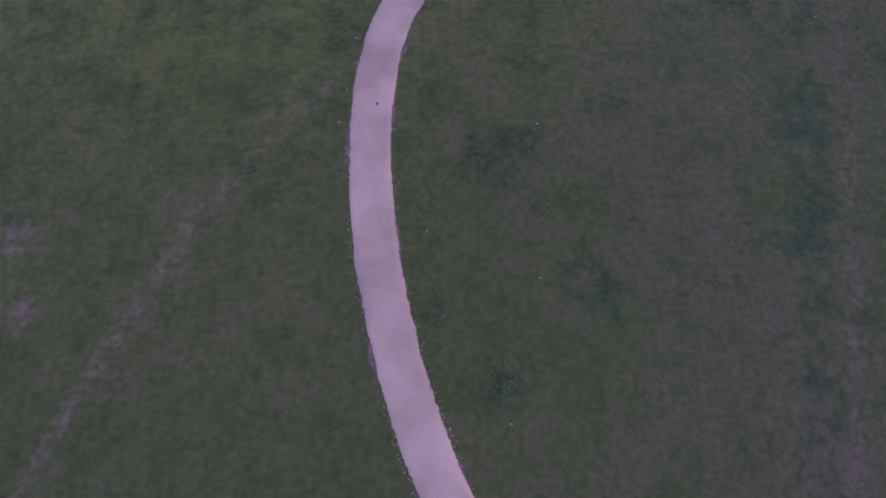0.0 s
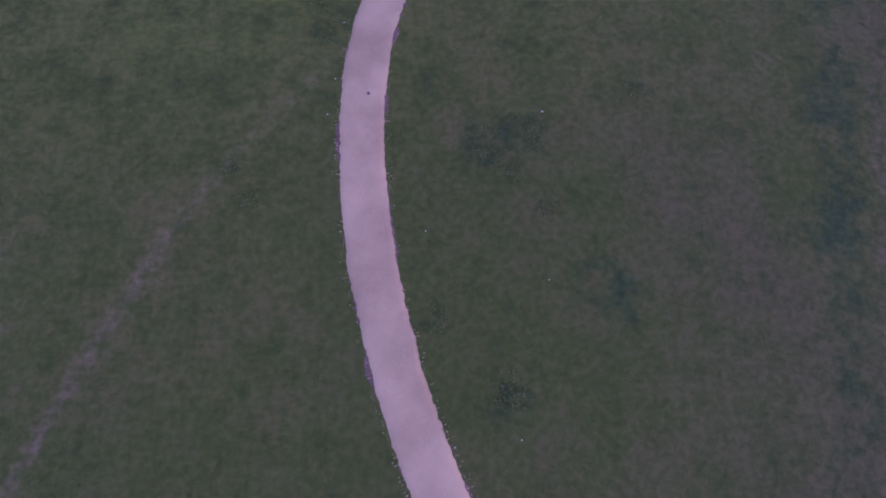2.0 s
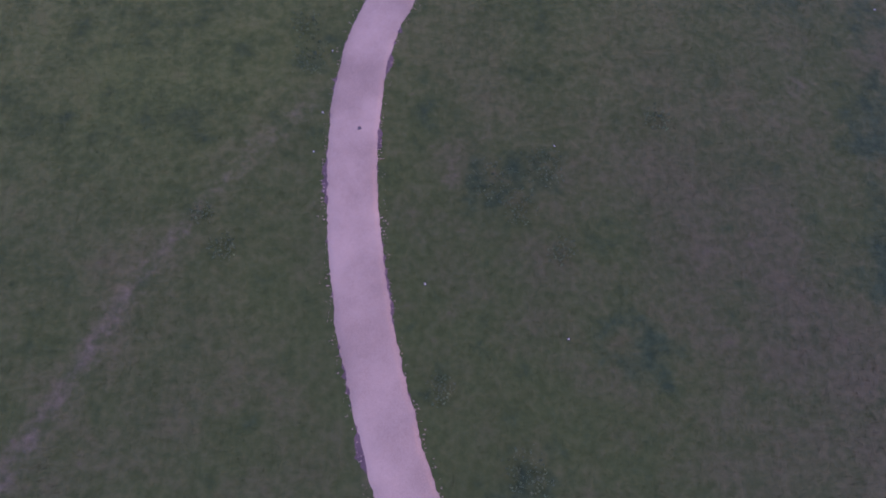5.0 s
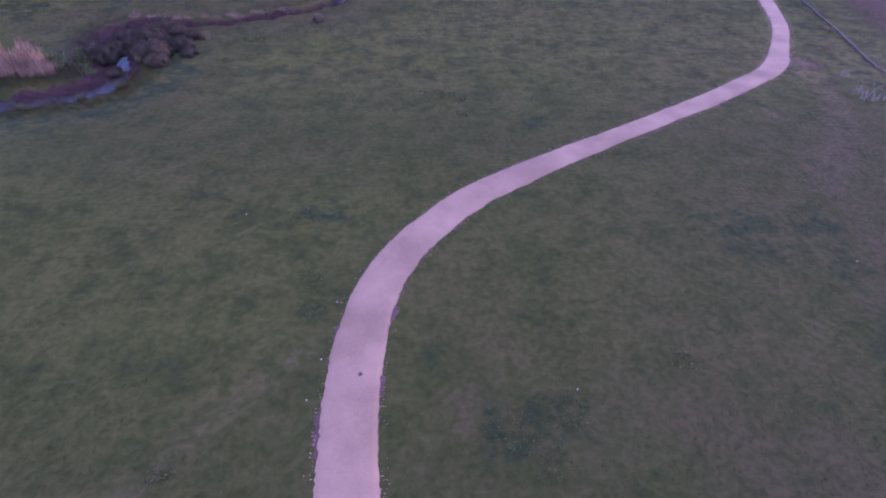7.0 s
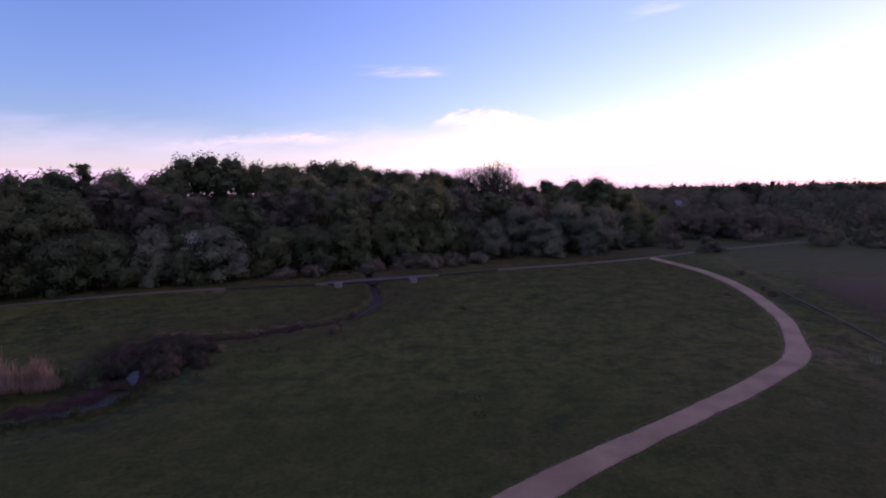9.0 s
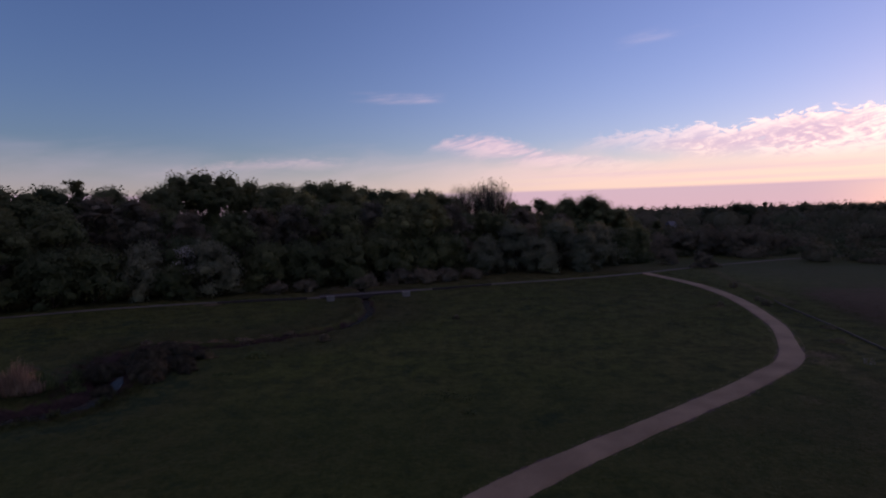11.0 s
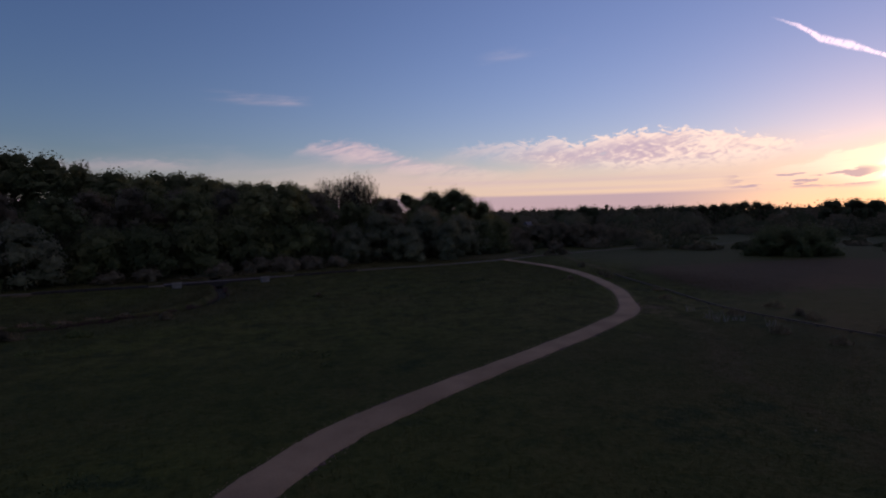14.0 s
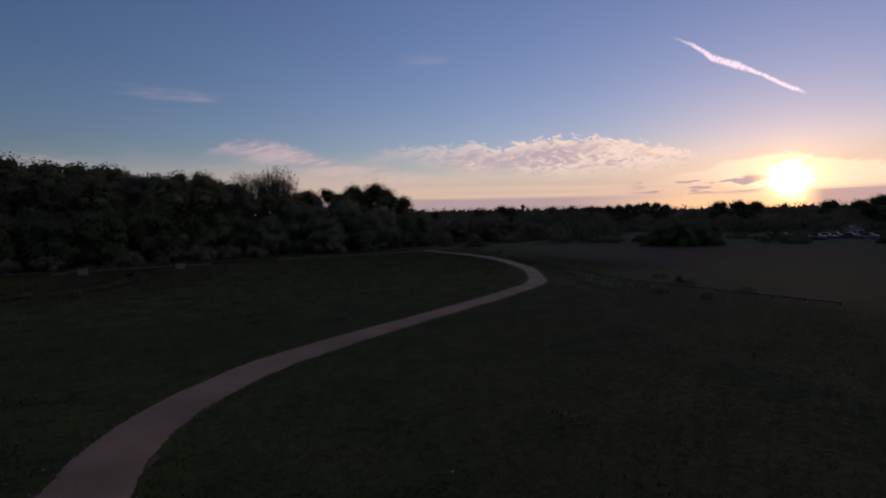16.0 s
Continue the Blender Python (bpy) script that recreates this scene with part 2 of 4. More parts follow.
def ground_material(name="meadow_ground", bump=0.8, lift=1.0):
    """Meadow turf: green, straw, lush and worn areas by the masks on the mesh and noise at four scales."""
    mt = bpy.data.materials.new(name)
    mt.use_nodes = True
    mt.node_tree.nodes.clear()
    n = Net(mt.node_tree)
    co = n.add("ShaderNodeTexCoord").outputs["Object"]

    def mask(name):
        return n.add("ShaderNodeAttribute", attribute_name=name).outputs["Fac"]

    def off(value, k):
        return n.m("MULTIPLY", n.m("SUBTRACT", value, 0.5), k)

    def two(a, b):
        return n.mix(f, tuple(v * lift for v in a), tuple(v * lift for v in b))

    big, mid = n.noise(co, 0.10, 4), n.noise(co, 0.42, 4, 0.55, 0.3)
    mott, small, grain = n.noise(co, 1.3, 4, 0.55, 0.1), n.noise(co, 3.6, 3, 0.55), n.noise(co, 13.0, 3, 0.6)
    f = n.step(n.m("ADD", n.m("MULTIPLY", small, 0.7), n.m("MULTIPLY", grain, 0.3)), 0.15, 0.85)
    green = two((0.0230, 0.0335, 0.0088), (0.0325, 0.0435, 0.0120))
    straw = two((0.034, 0.033, 0.0145), (0.046, 0.043, 0.0195))
    d = n.m("ADD", n.m("ADD", mask("dry"), off(mid, 1.5)), n.m("ADD", n.m("ADD", off(mott, 1.2), off(small, 0.9)), off(big, 1.6)))
    col = n.mix(n.step(d, -0.35, 1.35), green, straw)
    l = n.m("ADD", n.m("ADD", mask("lush"), off(mid, -1.6)), off(mott, -2.0))
    col = n.mix(n.step(l, 0.15, 1.0), col, two((0.011, 0.021, 0.0085), (0.022, 0.037, 0.0150)))
    col = n.mix(n.step(n.m("ADD", mask("heath"), off(mid, 1.4)), 0.25, 1.0), col, two((0.036, 0.025, 0.014), (0.063, 0.046, 0.027)))
    col = n.mix(n.step(n.m("ADD", n.m("ADD", mask("bare"), off(small, 0.5)), off(mott, 0.5)), 0.1, 1.0), col, two((0.058, 0.039, 0.029), (0.098, 0.070, 0.053)))
    col = n.mix(n.step(n.m("ADD", n.m("ADD", mask("mud_and_dark"), off(small, 0.8)), off(mott, 1.4)), 0.3, 0.8), col, two((0.012, 0.007, 0.008), (0.034, 0.021, 0.020)))
    # the mask makes the turf paler and yellower, broken up by noise
    paler = n.m("MULTIPLY", mask("paler"), n.step(n.m("ADD", mid, off(mott, 0.8)), 0.25, 0.7))
    col = n.mix(paler, col, n.mix(1.0, col, (1.62, 1.60, 1.25), "MULTIPLY"))
    tuft = n.step(n.m("ADD", n.m("ADD", n.m("MULTIPLY", mott, 0.3), n.m("MULTIPLY", small, 0.45)), n.m("MULTIPLY", mid, 0.25)), 0.38, 0.62)
    col = n.mix(1.0, col, n.mix(tuft, (0.89, 0.91, 0.91), (1.11, 1.09, 1.08)), "MULTIPLY")
    bsdf = n.add("ShaderNodeBsdfPrincipled", {"Base Color": col, "Roughness": 0.95})
    bsdf.inputs["Specular IOR Level"].default_value = 0.08
    if not bump:
        n.put(bsdf.inputs["Normal"], n.add("ShaderNodeCombineXYZ", {2: 1.0}).outputs[0])
    if bump:
        bp = n.add("ShaderNodeBump", {"Height": f, "Strength": bump, "Distance": 0.06})
        n.put(bsdf.inputs["Normal"], bp.outputs[0])
    out = n.add("ShaderNodeOutputMaterial")
    mt.node_tree.links.new(bsdf.outputs[0], out.inputs[0])
    return mt


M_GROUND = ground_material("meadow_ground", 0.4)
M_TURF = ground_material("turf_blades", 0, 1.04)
M_GRAVEL = material("pale_gravel", (0.126, 0.087, 0.055), (0.246, 0.174, 0.114), 0.3, 40, 0.95, 0.15)
M_GRIT = material("worn_grit", (0.051, 0.044, 0.037), (0.088, 0.076, 0.065), 0.5, 30, 0.95, 0.4)
M_EDGE = material("path_verge_soil", (0.040, 0.024, 0.021), (0.085, 0.052, 0.044), 1.5, 30, 0.95, 0.5)
M_STONE = material("stone", (0.130, 0.119, 0.112), (0.245, 0.230, 0.216), 3, 30, 0.9, 0.3, 0.2)
M_DARKSTONE = material("dark_stone", (0.03, 0.028, 0.025), (0.07, 0.06, 0.055), 6, 40, 0.9, 0.3)
M_BLADE = material("grass_blade", (0.036, 0.062, 0.022), (0.095, 0.125, 0.052), 0.5, 6, 0.8, 0, 0.45, 0, 0.25)
M_STRAW = material("dry_grass", (0.083, 0.066, 0.044), (0.187, 0.154, 0.105), 0.8, 6, 0.85, 0, 0.3, 0, 0.2)
M_REED = material("dead_reed", (0.145, 0.093, 0.068), (0.306, 0.208, 0.153), 0.5, 6, 0.85, 0, 0.3, 0, 0.2)
M_BLEACH = material("bleached_stem", (0.12, 0.11, 0.10), (0.25, 0.23, 0.21), 2, 15, 0.8, 0, 0.15)
M_BARK = material("bark", (0.030, 0.024, 0.020), (0.085, 0.070, 0.058), 2, 14, 0.95, 0.6)
M_LEAF_DARK = material("dark_foliage", (0.071, 0.096, 0.050), (0.123, 0.156, 0.079), 0.2, 1.6, 0.8, 0, 0.12, 0.28, 0.5, True)
M_LEAF_MID = material("green_foliage", (0.096, 0.121, 0.059), (0.160, 0.194, 0.096), 0.2, 1.6, 0.8, 0, 0.12, 0.28, 0.5, True)
M_LEAF_GREY = material("grey_willow_foliage", (0.121, 0.143, 0.098), (0.197, 0.227, 0.160), 0.2, 1.6, 0.8, 0, 0.12, 0.22, 0.5, True)
M_LEAF_BROWN = material("brown_budding_foliage", (0.108, 0.100, 0.077), (0.175, 0.160, 0.123), 0.2, 1.6, 0.8, 0, 0.12, 0.25, 0.5, True)
M_BRAMBLE = material("bramble_tangle", (0.030, 0.030, 0.021), (0.064, 0.060, 0.043), 0.6, 4, 0.85, 0, 0.3, 0.25, 0.2, True)
M_FAR = material("far_foliage", (0.084, 0.091, 0.059), (0.146, 0.143, 0.098), 0.02, 0.3, 0.8, 0, 0.1, 0, 0.5, True, True)
M_WEED = material("weed_leaf", (0.019, 0.036, 0.012), (0.050, 0.077, 0.029), 0.5, 6, 0.8, 0, 0.3, 0, 0.25)
M_BLOSSOM = material("white_blossom", (0.22, 0.23, 0.21), (0.46, 0.46, 0.44), 0.5, 3, 0.8, 0, 0.3, 0, 0.2, True)
M_TIMBER = material("weathered_timber", (0.037, 0.032, 0.029), (0.088, 0.077, 0.067), 3, 40, 0.85, 0.4)
M_DECK = material("worn_deck", (0.032, 0.029, 0.029), (0.066, 0.062, 0.060), 2, 20, 0.9, 0.4)
M_DARKTIMBER = material("dark_tarred_timber", (0.018, 0.015, 0.014), (0.05, 0.042, 0.038), 3, 40, 0.8, 0.4)
M_CONCRETE = material("pale_concrete", (0.096, 0.093, 0.084), (0.176, 0.170, 0.156), 2, 20, 0.9, 0.4)
M_RENDER = material("white_render", (0.205, 0.202, 0.195), (0.264, 0.261, 0.254), 1, 12, 0.8, 0.1)
M_SLATE = material("slate", (0.05, 0.05, 0.055), (0.11, 0.11, 0.12), 2, 20, 0.6, 0.3)
M_GLASS = material("dark_glass", (0.015, 0.018, 0.02), (0.03, 0.034, 0.028), 2, 10, 0.12, 0)
M_TYRE = material("tyre_rubber", (0.015, 0.015, 0.015), (0.03, 0.03, 0.03), 4, 30, 0.9, 0.2)


def water_material():
    mt = bpy.data.materials.new("stream_water")
    mt.use_nodes = True
    n = Net(mt.node_tree)
    bsdf = mt.node_tree.nodes["Principled BSDF"]
    co = n.add("ShaderNodeTexCoord").outputs["Object"]
    n.put(bsdf.inputs["Base Color"], n.mix(n.noise(co, 0.8, 4), (0.012, 0.013, 0.012), (0.035, 0.034, 0.028)))
    bsdf.inputs["Roughness"].default_value = 0.25
    bsdf.inputs["Specular IOR Level"].default_value = 0.12
    bp = n.add("ShaderNodeBump", {"Height": n.noise(co, 2.5, 4), "Strength": 0.35, "Distance": 0.05})
    n.put(bsdf.inputs["Normal"], bp.outputs[0])
    return mt


M_WATER = water_material()


# ------------------------------------------------------------------ mesh helpers
def mesh_from(name, verts, faces, mat, smooth=False):
    """A mesh from numpy arrays: verts (n, 3), faces (m, 3 or 4)."""
    verts, faces = np.asarray(verts, np.float32), np.asarray(faces, np.int32)
    me = bpy.data.meshes.new(name)
    k = faces.shape[1]
    me.vertices.add(len(verts))
    me.vertices.foreach_set("co", verts.ravel())
    me.loops.add(faces.size)
    me.loops.foreach_set("vertex_index", faces.ravel())
    me.polygons.add(len(faces))
    me.polygons.foreach_set("loop_start", np.arange(0, faces.size, k, dtype=np.int32))
    me.polygons.foreach_set("loop_total", np.full(len(faces), k, np.int32))
    me.polygons.foreach_set("use_smooth", np.full(len(faces), smooth))
    me.materials.append(mat)
    me.update(calc_edges=True)
    return me


def part(name, bm, mat, parent, label=""):
    me = bpy.data.meshes.new(name)
    bm.to_mesh(me)
    bm.free()
    me.materials.append(mat)
    ob = new(name, me)
    ob.parent = parent
    return tagged(ob, label)


def mesh_part(name, me, parent, label=""):
    ob = new(name, me)
    ob.parent = parent
    return tagged(ob, label)


def box(bm, size, centre=(0, 0, 0), bevel=0.0, turn=0.0):
    m = Matrix.Translation(centre) @ Matrix.Rotation(turn, 4, "Z") @ Matrix.Diagonal((*size, 1))
    got = bmesh.ops.create_cube(bm, size=1.0, matrix=m)["verts"]
    if bevel:
        edges = list({e for v in got for e in v.link_edges})
        bmesh.ops.bevel(bm, geom=edges, offset=bevel, segments=2, affect="EDGES", profile=0.6)
    return bm


def tube(pts, radii, sides=7):
    """Verts and quads of a tapered tube along points."""
    pts = np.asarray(pts, float)
    verts, faces = [], []
    for i, (p, r) in enumerate(zip(pts, radii)):
        d = pts[min(i + 1, len(pts) - 1)] - pts[max(i - 1, 0)]
        d /= np.linalg.norm(d) + 1e-9
        a = np.cross(d, (0.3, 0.9, 0.1))
        a /= np.linalg.norm(a) + 1e-9
        b = np.cross(d, a)
        for k in range(sides):
            w = 2 * math.pi * k / sides
            verts.append(p + r * (math.cos(w) * a + math.sin(w) * b))
    for i in range(len(pts) - 1):
        for k in range(sides):
            j = (k + 1) % sides
            faces.append((i * sides + k, i * sides + j, (i + 1) * sides + j, (i + 1) * sides + k))
    return verts, faces


def spline(points, step=0.4):
    """A Catmull-Rom curve through points, as an (n, 2) array."""
    p = np.asarray(points, float)
    p = np.vstack([2 * p[0] - p[1], p, 2 * p[-1] - p[-2]])
    out = []
    for i in range(1, len(p) - 2):
        n = max(2, int(np.linalg.norm(p[i + 1] - p[i]) / step))
        for s in np.linspace(0, 1, n, endpoint=False):
            a, b, c, d = p[i - 1], p[i], p[i + 1], p[i + 2]
            out.append(0.5 * (2 * b + (c - a) * s + (2 * a - 5 * b + 4 * c - d) * s ** 2 + (3 * b - a - 3 * c + d) * s ** 3))
    out.append(p[-2])
    return np.array(out)


def to_line(x, y, line):
    """Distance from points to a polyline."""
    best = np.full(np.shape(x), 1e9)
    for (ax, ay), (bx, by) in zip(line[:-1], line[1:]):
        dx, dy = bx - ax, by - ay
        s = np.clip(((x - ax) * dx + (y - ay) * dy) / (dx * dx + dy * dy + 1e-9), 0, 1)
        best = np.minimum(best, np.hypot(x - ax - s * dx, y - ay - s * dy))
    return best


def fade(d, a, b):
    """1 below a, 0 above b, smooth between."""
    s = np.clip((b - d) / (b - a), 0, 1)
    return s * s * (3 - 2 * s)


# ------------------------------------------------------------------ plan
PATH_LINE = spline([(2.60, -8.00), (1.30, -5.20), (0.11, -2.67), (-1.05, 0.17), (-1.95, 3.10), (-2.56, 5.96), (-2.95, 8.84), (-3.09, 11.84), (-2.86, 14.93), (-2.29, 17.43), (-1.21, 19.54), (0.30, 21.56), (2.09, 23.50), (4.47, 25.29), (6.92, 27.01), (11.17, 29.78), (15.20, 32.39), (19.59, 35.30), (22.58, 37.54), (25.08, 39.33), (27.15, 41.45), (28.78, 43.85), (30.64, 47.01), (32.86, 50.94), (35.10, 56.34), (37.82, 63.70), (40.13, 71.61), (41.52, 79.39), (41.89, 85.42), (41.28, 99.53)])
BACK_LINE = spline([(-110, 40), (-78, 56), (-50, 69.5), (-39.8, 74), (-26.5, 77.6), (-11.5, 79.8), (5.2, 85.6), (14.6, 89.5),
                    (25, 93.2), (41.5, 99.8), (62.5, 111), (84, 119), (112, 125), (150, 128)], 1.0)
STREAM = spline([(-75, 10), (-55, 22), (-40, 30), (-32, 33.6), (-27, 34.9), (-23.2, 36.0), (-21.4, 38.2), (-22.4, 43), (-25.6, 48.6), (-24.6, 51.6),
                 (-20.5, 51.0), (-17.0, 51.6), (-14.0, 54.0), (-11.2, 56.0), (-8.8, 58.9), (-7.1, 63.8), (-6.5, 69), (-7.4, 75), (-8.6, 82), (-10, 92), (-14, 115)], 1.0)
RAIL_LINE = spline([(35.2, 21), (34.6, 29), (34.2, 37), (35.0, 42), (37.0, 48.3), (40.6, 60.6), (42.4, 65.4)], 1.0)
WORN_LEFT = [(-4.3, 14.2), (-6.5, 12.1), (-7.9, 10.4), (-8.9, 8.7), (-9.9, 7.3), (-10.8, 5.4), (-11.6, 3.8), (-12.4, 2.2), (-13.1, 0.7), (-13.8, -0.9), (-16.5, -8)]
WORN_RIGHT = [(20.5, 24), (18.6, 16.4), (17.5, 10.1), (16.6, 5.1), (15.7, 1), (14.9, -2.8), (13.6, -9)]


def stream_gap(x, y):
    """Distance to the stream's middle; the pool by the reeds counts as wider."""
    d = to_line(x, y, STREAM[::3])
    return d / (1 + 0.9 * fade(np.hypot(x + 24.5, (y - 36.8) * 1.3), 3, 8))


def height(x, y):
    x, y = np.asarray(x, float), np.asarray(y, float)
    r = np.hypot(x, y)
    h = 2.5 * fade(-r, -420, -170) + 0.10 * np.sin(x * 0.11 + 1) * np.sin(y * 0.09) * fade(-r, -60, -25)
    d = stream_gap(x, y)
    h = h - 0.95 * fade(d, 0.15, 1.05 + 0.4 * np.sin(x * 1.3) * np.sin(y * 1.1) + 0.25 * np.sin(x * 2.9 + y)) - 0.12 * fade(d, 2.0, 7.0)
    return h


def z_at(x, y):
    return float(height(np.array([x]), np.array([y]))[0])


# ------------------------------------------------------------------ ground
def axis(lo, hi, step, reach):
    core = np.arange(lo, hi + step, step)
    up, down, s = [core[-1]], [core[0]], step
    while up[-1] < reach:
        s *= 1.22
        up.append(up[-1] + s)
    s = step
    while down[-1] > -reach:
        s *= 1.22
        down.append(down[-1] - s)
    return np.array(down[:0:-1] + list(core) + up[1:])


def set_masks(me, x, y):
    """Worn, lush, muddy, darkened and paler areas of the meadow, kept on the mesh."""
    d_stream = stream_gap(x, y)
    side = x - np.interp(y, PATH_LINE[:75, 1], PATH_LINE[:75, 0])

    def spot(cx, cy, r):
        return fade(np.hypot(x - cx, y - cy), 0.2 * r, r)

    dry = 0.06 + 0.16 * fade(-side, -9, 1) * fade(y, 24, 40) + 0.3 * fade(np.abs(side - 13), 1.5, 5) * fade(y, 14, 22)
    dry += 0.3 * fade(to_line(x, y, WORN_RIGHT), 0.3, 0.9) + 0.35 * spot(0.6, 11.4, 1.6) + 0.3 * spot(12, 4.5, 3)
    dry += 0.35 * fade(np.abs(x - 30), 6, 16) * fade(np.abs(y - 33), 8, 16) + 0.1 * fade(-y, -52, -26) * fade(x, 24, 36)
    dry += 0.4 * fade(d_stream, 3, 9) * fade(-y, -56, -40)
    back = np.interp(x, BACK_LINE[:, 0], BACK_LINE[:, 1])
    dry += 0.75 * fade(back - y, -4, -0.5) * fade(x, 40, 60)
    lush = 0.0 * x
    for cx, cy, r in ((1.9, 10.4, 2.0), (3.6, 11.0, 1.7), (6.2, 4.8, 2.4), (2.4, 1.0, 1.7), (-0.2, 3.6, 1.0), (-4.6, 15.6, 1.6),
                      (14.6, 7, 2.0), (15.6, 12, 1.6), (-5, 22, 2.5), (14, 20, 4), (7, 31, 2), (-40, 60, 7), (-33, 63, 6), (-37, 54, 6), (-29, 57, 4), (12, 66, 4), (22, 66, 3)):
        lush = np.maximum(lush, 0.55 * spot(cx, cy, r))
    lush += 0.5 * fade(np.abs(d_stream - 4.0), 0.8, 3.2) * fade(y, 42, 52) + 0.15 * fade(np.abs(d_stream - 3.0), 0.8, 3.0)
    lush += 0.5 * fade(to_line(x, y, [(18.0, 22), (16.7, 14.7), (15.4, 7), (14.2, 0.7), (12, -9)]), 0.3, 1.4)
    worn = to_line(x, y, WORN_LEFT)
    bare = 0.46 * fade(worn, 0.0, 0.6) * (0.55 + 0.45 * fade(y, 6, 11)) + (0.2 + 0.15 * fade(y, 11, 18)) * fade(to_line(x, y, WORN_RIGHT), 0.1, 0.6)
    dry += 0.2 * fade(worn, 0.3, 1.2)
    for cx, cy, r, k in ((-16.8, 6.5, 1.5, 0.48), (-15.9, 3.5, 1.1, 0.52), (13.6, 14.5, 0.9, 0.3), (1.5, 12.6, 0.8, 0.22), (0.3, 11.0, 0.7, 0.28),
                         (22.0, 32.6, 1.8, 0.35), (29.6, 41.6, 2.2, 0.6), (28.0, 39.9, 1.6, 0.5), (-28, 75.2, 2.0, 0.9), (34, 63, 1.6, 0.6)):
        bare = np.maximum(bare, k * spot(cx, cy, r))
    bare = np.maximum(bare, 0.4 * fade(to_line(x, y, [(43.5, 64), (49, 84), (56, 104)]), 0.3, 1.8))
    bare = np.maximum(bare, 0.34 * fade(to_line(x, y, [(29.5, 41), (27.5, 35), (24.5, 29), (20, 24)]), 0.2, 2.2))
    over = x - np.interp(y, [21, 30, 40.5, 51.5, 64.2, 84], [33.2, 33.9, 35.2, 39.0, 43.7, 50])
    heath = fade(-over, -7, 0) * fade(y, 66, 84) * fade(-y, -50, -38) * fade(x, 85, 110)
    rough = 0.25 * fade(-over, -9, 0) * fade(-x, -46, -36) * fade(y, 105, 118)
    heath = np.maximum(heath, rough)
    lush += 0.42 * fade(np.abs(over + 2.4), 0.8, 2.6) * fade(-y, -34, -26) * fade(y, 62, 70)
    # paler, yellower turf in the middle distance and left of the path
    paler = fade(-y, -44, -24) * fade(d_stream, 4, 9) * 0.5 + fade(-y, -44, -24) * fade(-d_stream, -10, -5) * fade(y, 98, 108) * fade(heath, 0.1, 0.6)
    paler += 0.22 * fade(side, -4, -1) * fade(-y, -9, 2) * fade(y, 20, 30) + 0.35 * fade(-y, -17, -8) * fade(y, 24, 30)
    paler = paler * fade(x - np.interp(y, PATH_LINE[:, 1], PATH_LINE[:, 0]), 6, 22)
    # mud by the stream; the first term only darkens ground beyond 112 m
    mud_and_dark = 0.3 * fade(-np.hypot(x, y), -175, -112) + fade(d_stream, 0.4, 1.05) + 0.35 * fade(d_stream, 1.0, 3.0) * fade(np.abs(x + 19), 5, 9) + 0.55 * fade(np.hypot(x + 24, (y - 46) * 0.7), 3, 6)
    # darker mottling over the heath
    mud_and_dark += 0.22 * heath
    for name, v in (("dry", dry), ("lush", lush), ("bare", bare), ("heath", heath), ("mud_and_dark", mud_and_dark), ("paler", paler)):
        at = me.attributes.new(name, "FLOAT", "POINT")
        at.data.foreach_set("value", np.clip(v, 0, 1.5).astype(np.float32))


def build_ground():
    xs, ys = axis(-44, 48, 0.6, 4700), axis(-12, 104, 0.6, 4700)
    gx, gy = np.meshgrid(xs, ys)
    x, y = gx.ravel(), gy.ravel()
    nx, ny = len(xs), len(ys)
    i = np.arange(nx * ny).reshape(ny, nx)
    faces = np.stack([i[:-1, :-1], i[:-1, 1:], i[1:, 1:], i[1:, :-1]], -1).reshape(-1, 4)
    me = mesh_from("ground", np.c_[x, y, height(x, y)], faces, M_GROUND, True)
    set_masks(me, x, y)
    tagged(new("ground", me), "mown evening meadow with worn and lush patches", "ground", kind="structure")


build_ground()


def strip(line, width, lift, thick, mat, name, wobble=0.06, ragged=0.05, cells=10, seed=1):
    """A path's slab that follows the ground, with ragged edges."""
    rng = np.random.default_rng(seed)
    d = np.gradient(line, axis=0)
    d /= np.linalg.norm(d, axis=1)[:, None] + 1e-9
    nrm = np.c_[-d[:, 1], d[:, 0]]
    n = len(line)
    soft = np.convolve(rng.normal(0, 1, n + 20), np.ones(9) / 3, "same")[10:-10]
    soft2 = np.convolve(rng.normal(0, 1, n + 20), np.ones(9) / 3, "same")[10:-10]
    w = width if np.ndim(width) else np.full(n, float(width))
    right = w / 2 + wobble * soft + ragged * rng.normal(0, 1, n)
    left = w / 2 + wobble * soft2 + ragged * rng.normal(0, 1, n)
    s = np.linspace(0, 1, cells + 1)
    offs = right[:, None] * (1 - s) - left[:, None] * s
    xy = line[:, None, :] - nrm[:, None, :] * offs[..., None]
    z = height(xy[..., 0].ravel(), xy[..., 1].ravel()).reshape(n, cells + 1)
    dome = lift + thick * (1 - (2 * s - 1) ** 4)
    top = np.dstack([xy, z + dome])
    top[:, 0, 2] -= thick + 0.03
    top[:, -1, 2] -= thick + 0.03
    i = np.arange(n * (cells + 1)).reshape(n, cells + 1)
    faces = np.stack([i[:-1, :-1], i[1:, :-1], i[1:, 1:], i[:-1, 1:]], -1).reshape(-1, 4)
    return new(name, mesh_from(name, top.reshape(-1, 3), faces, mat, True))


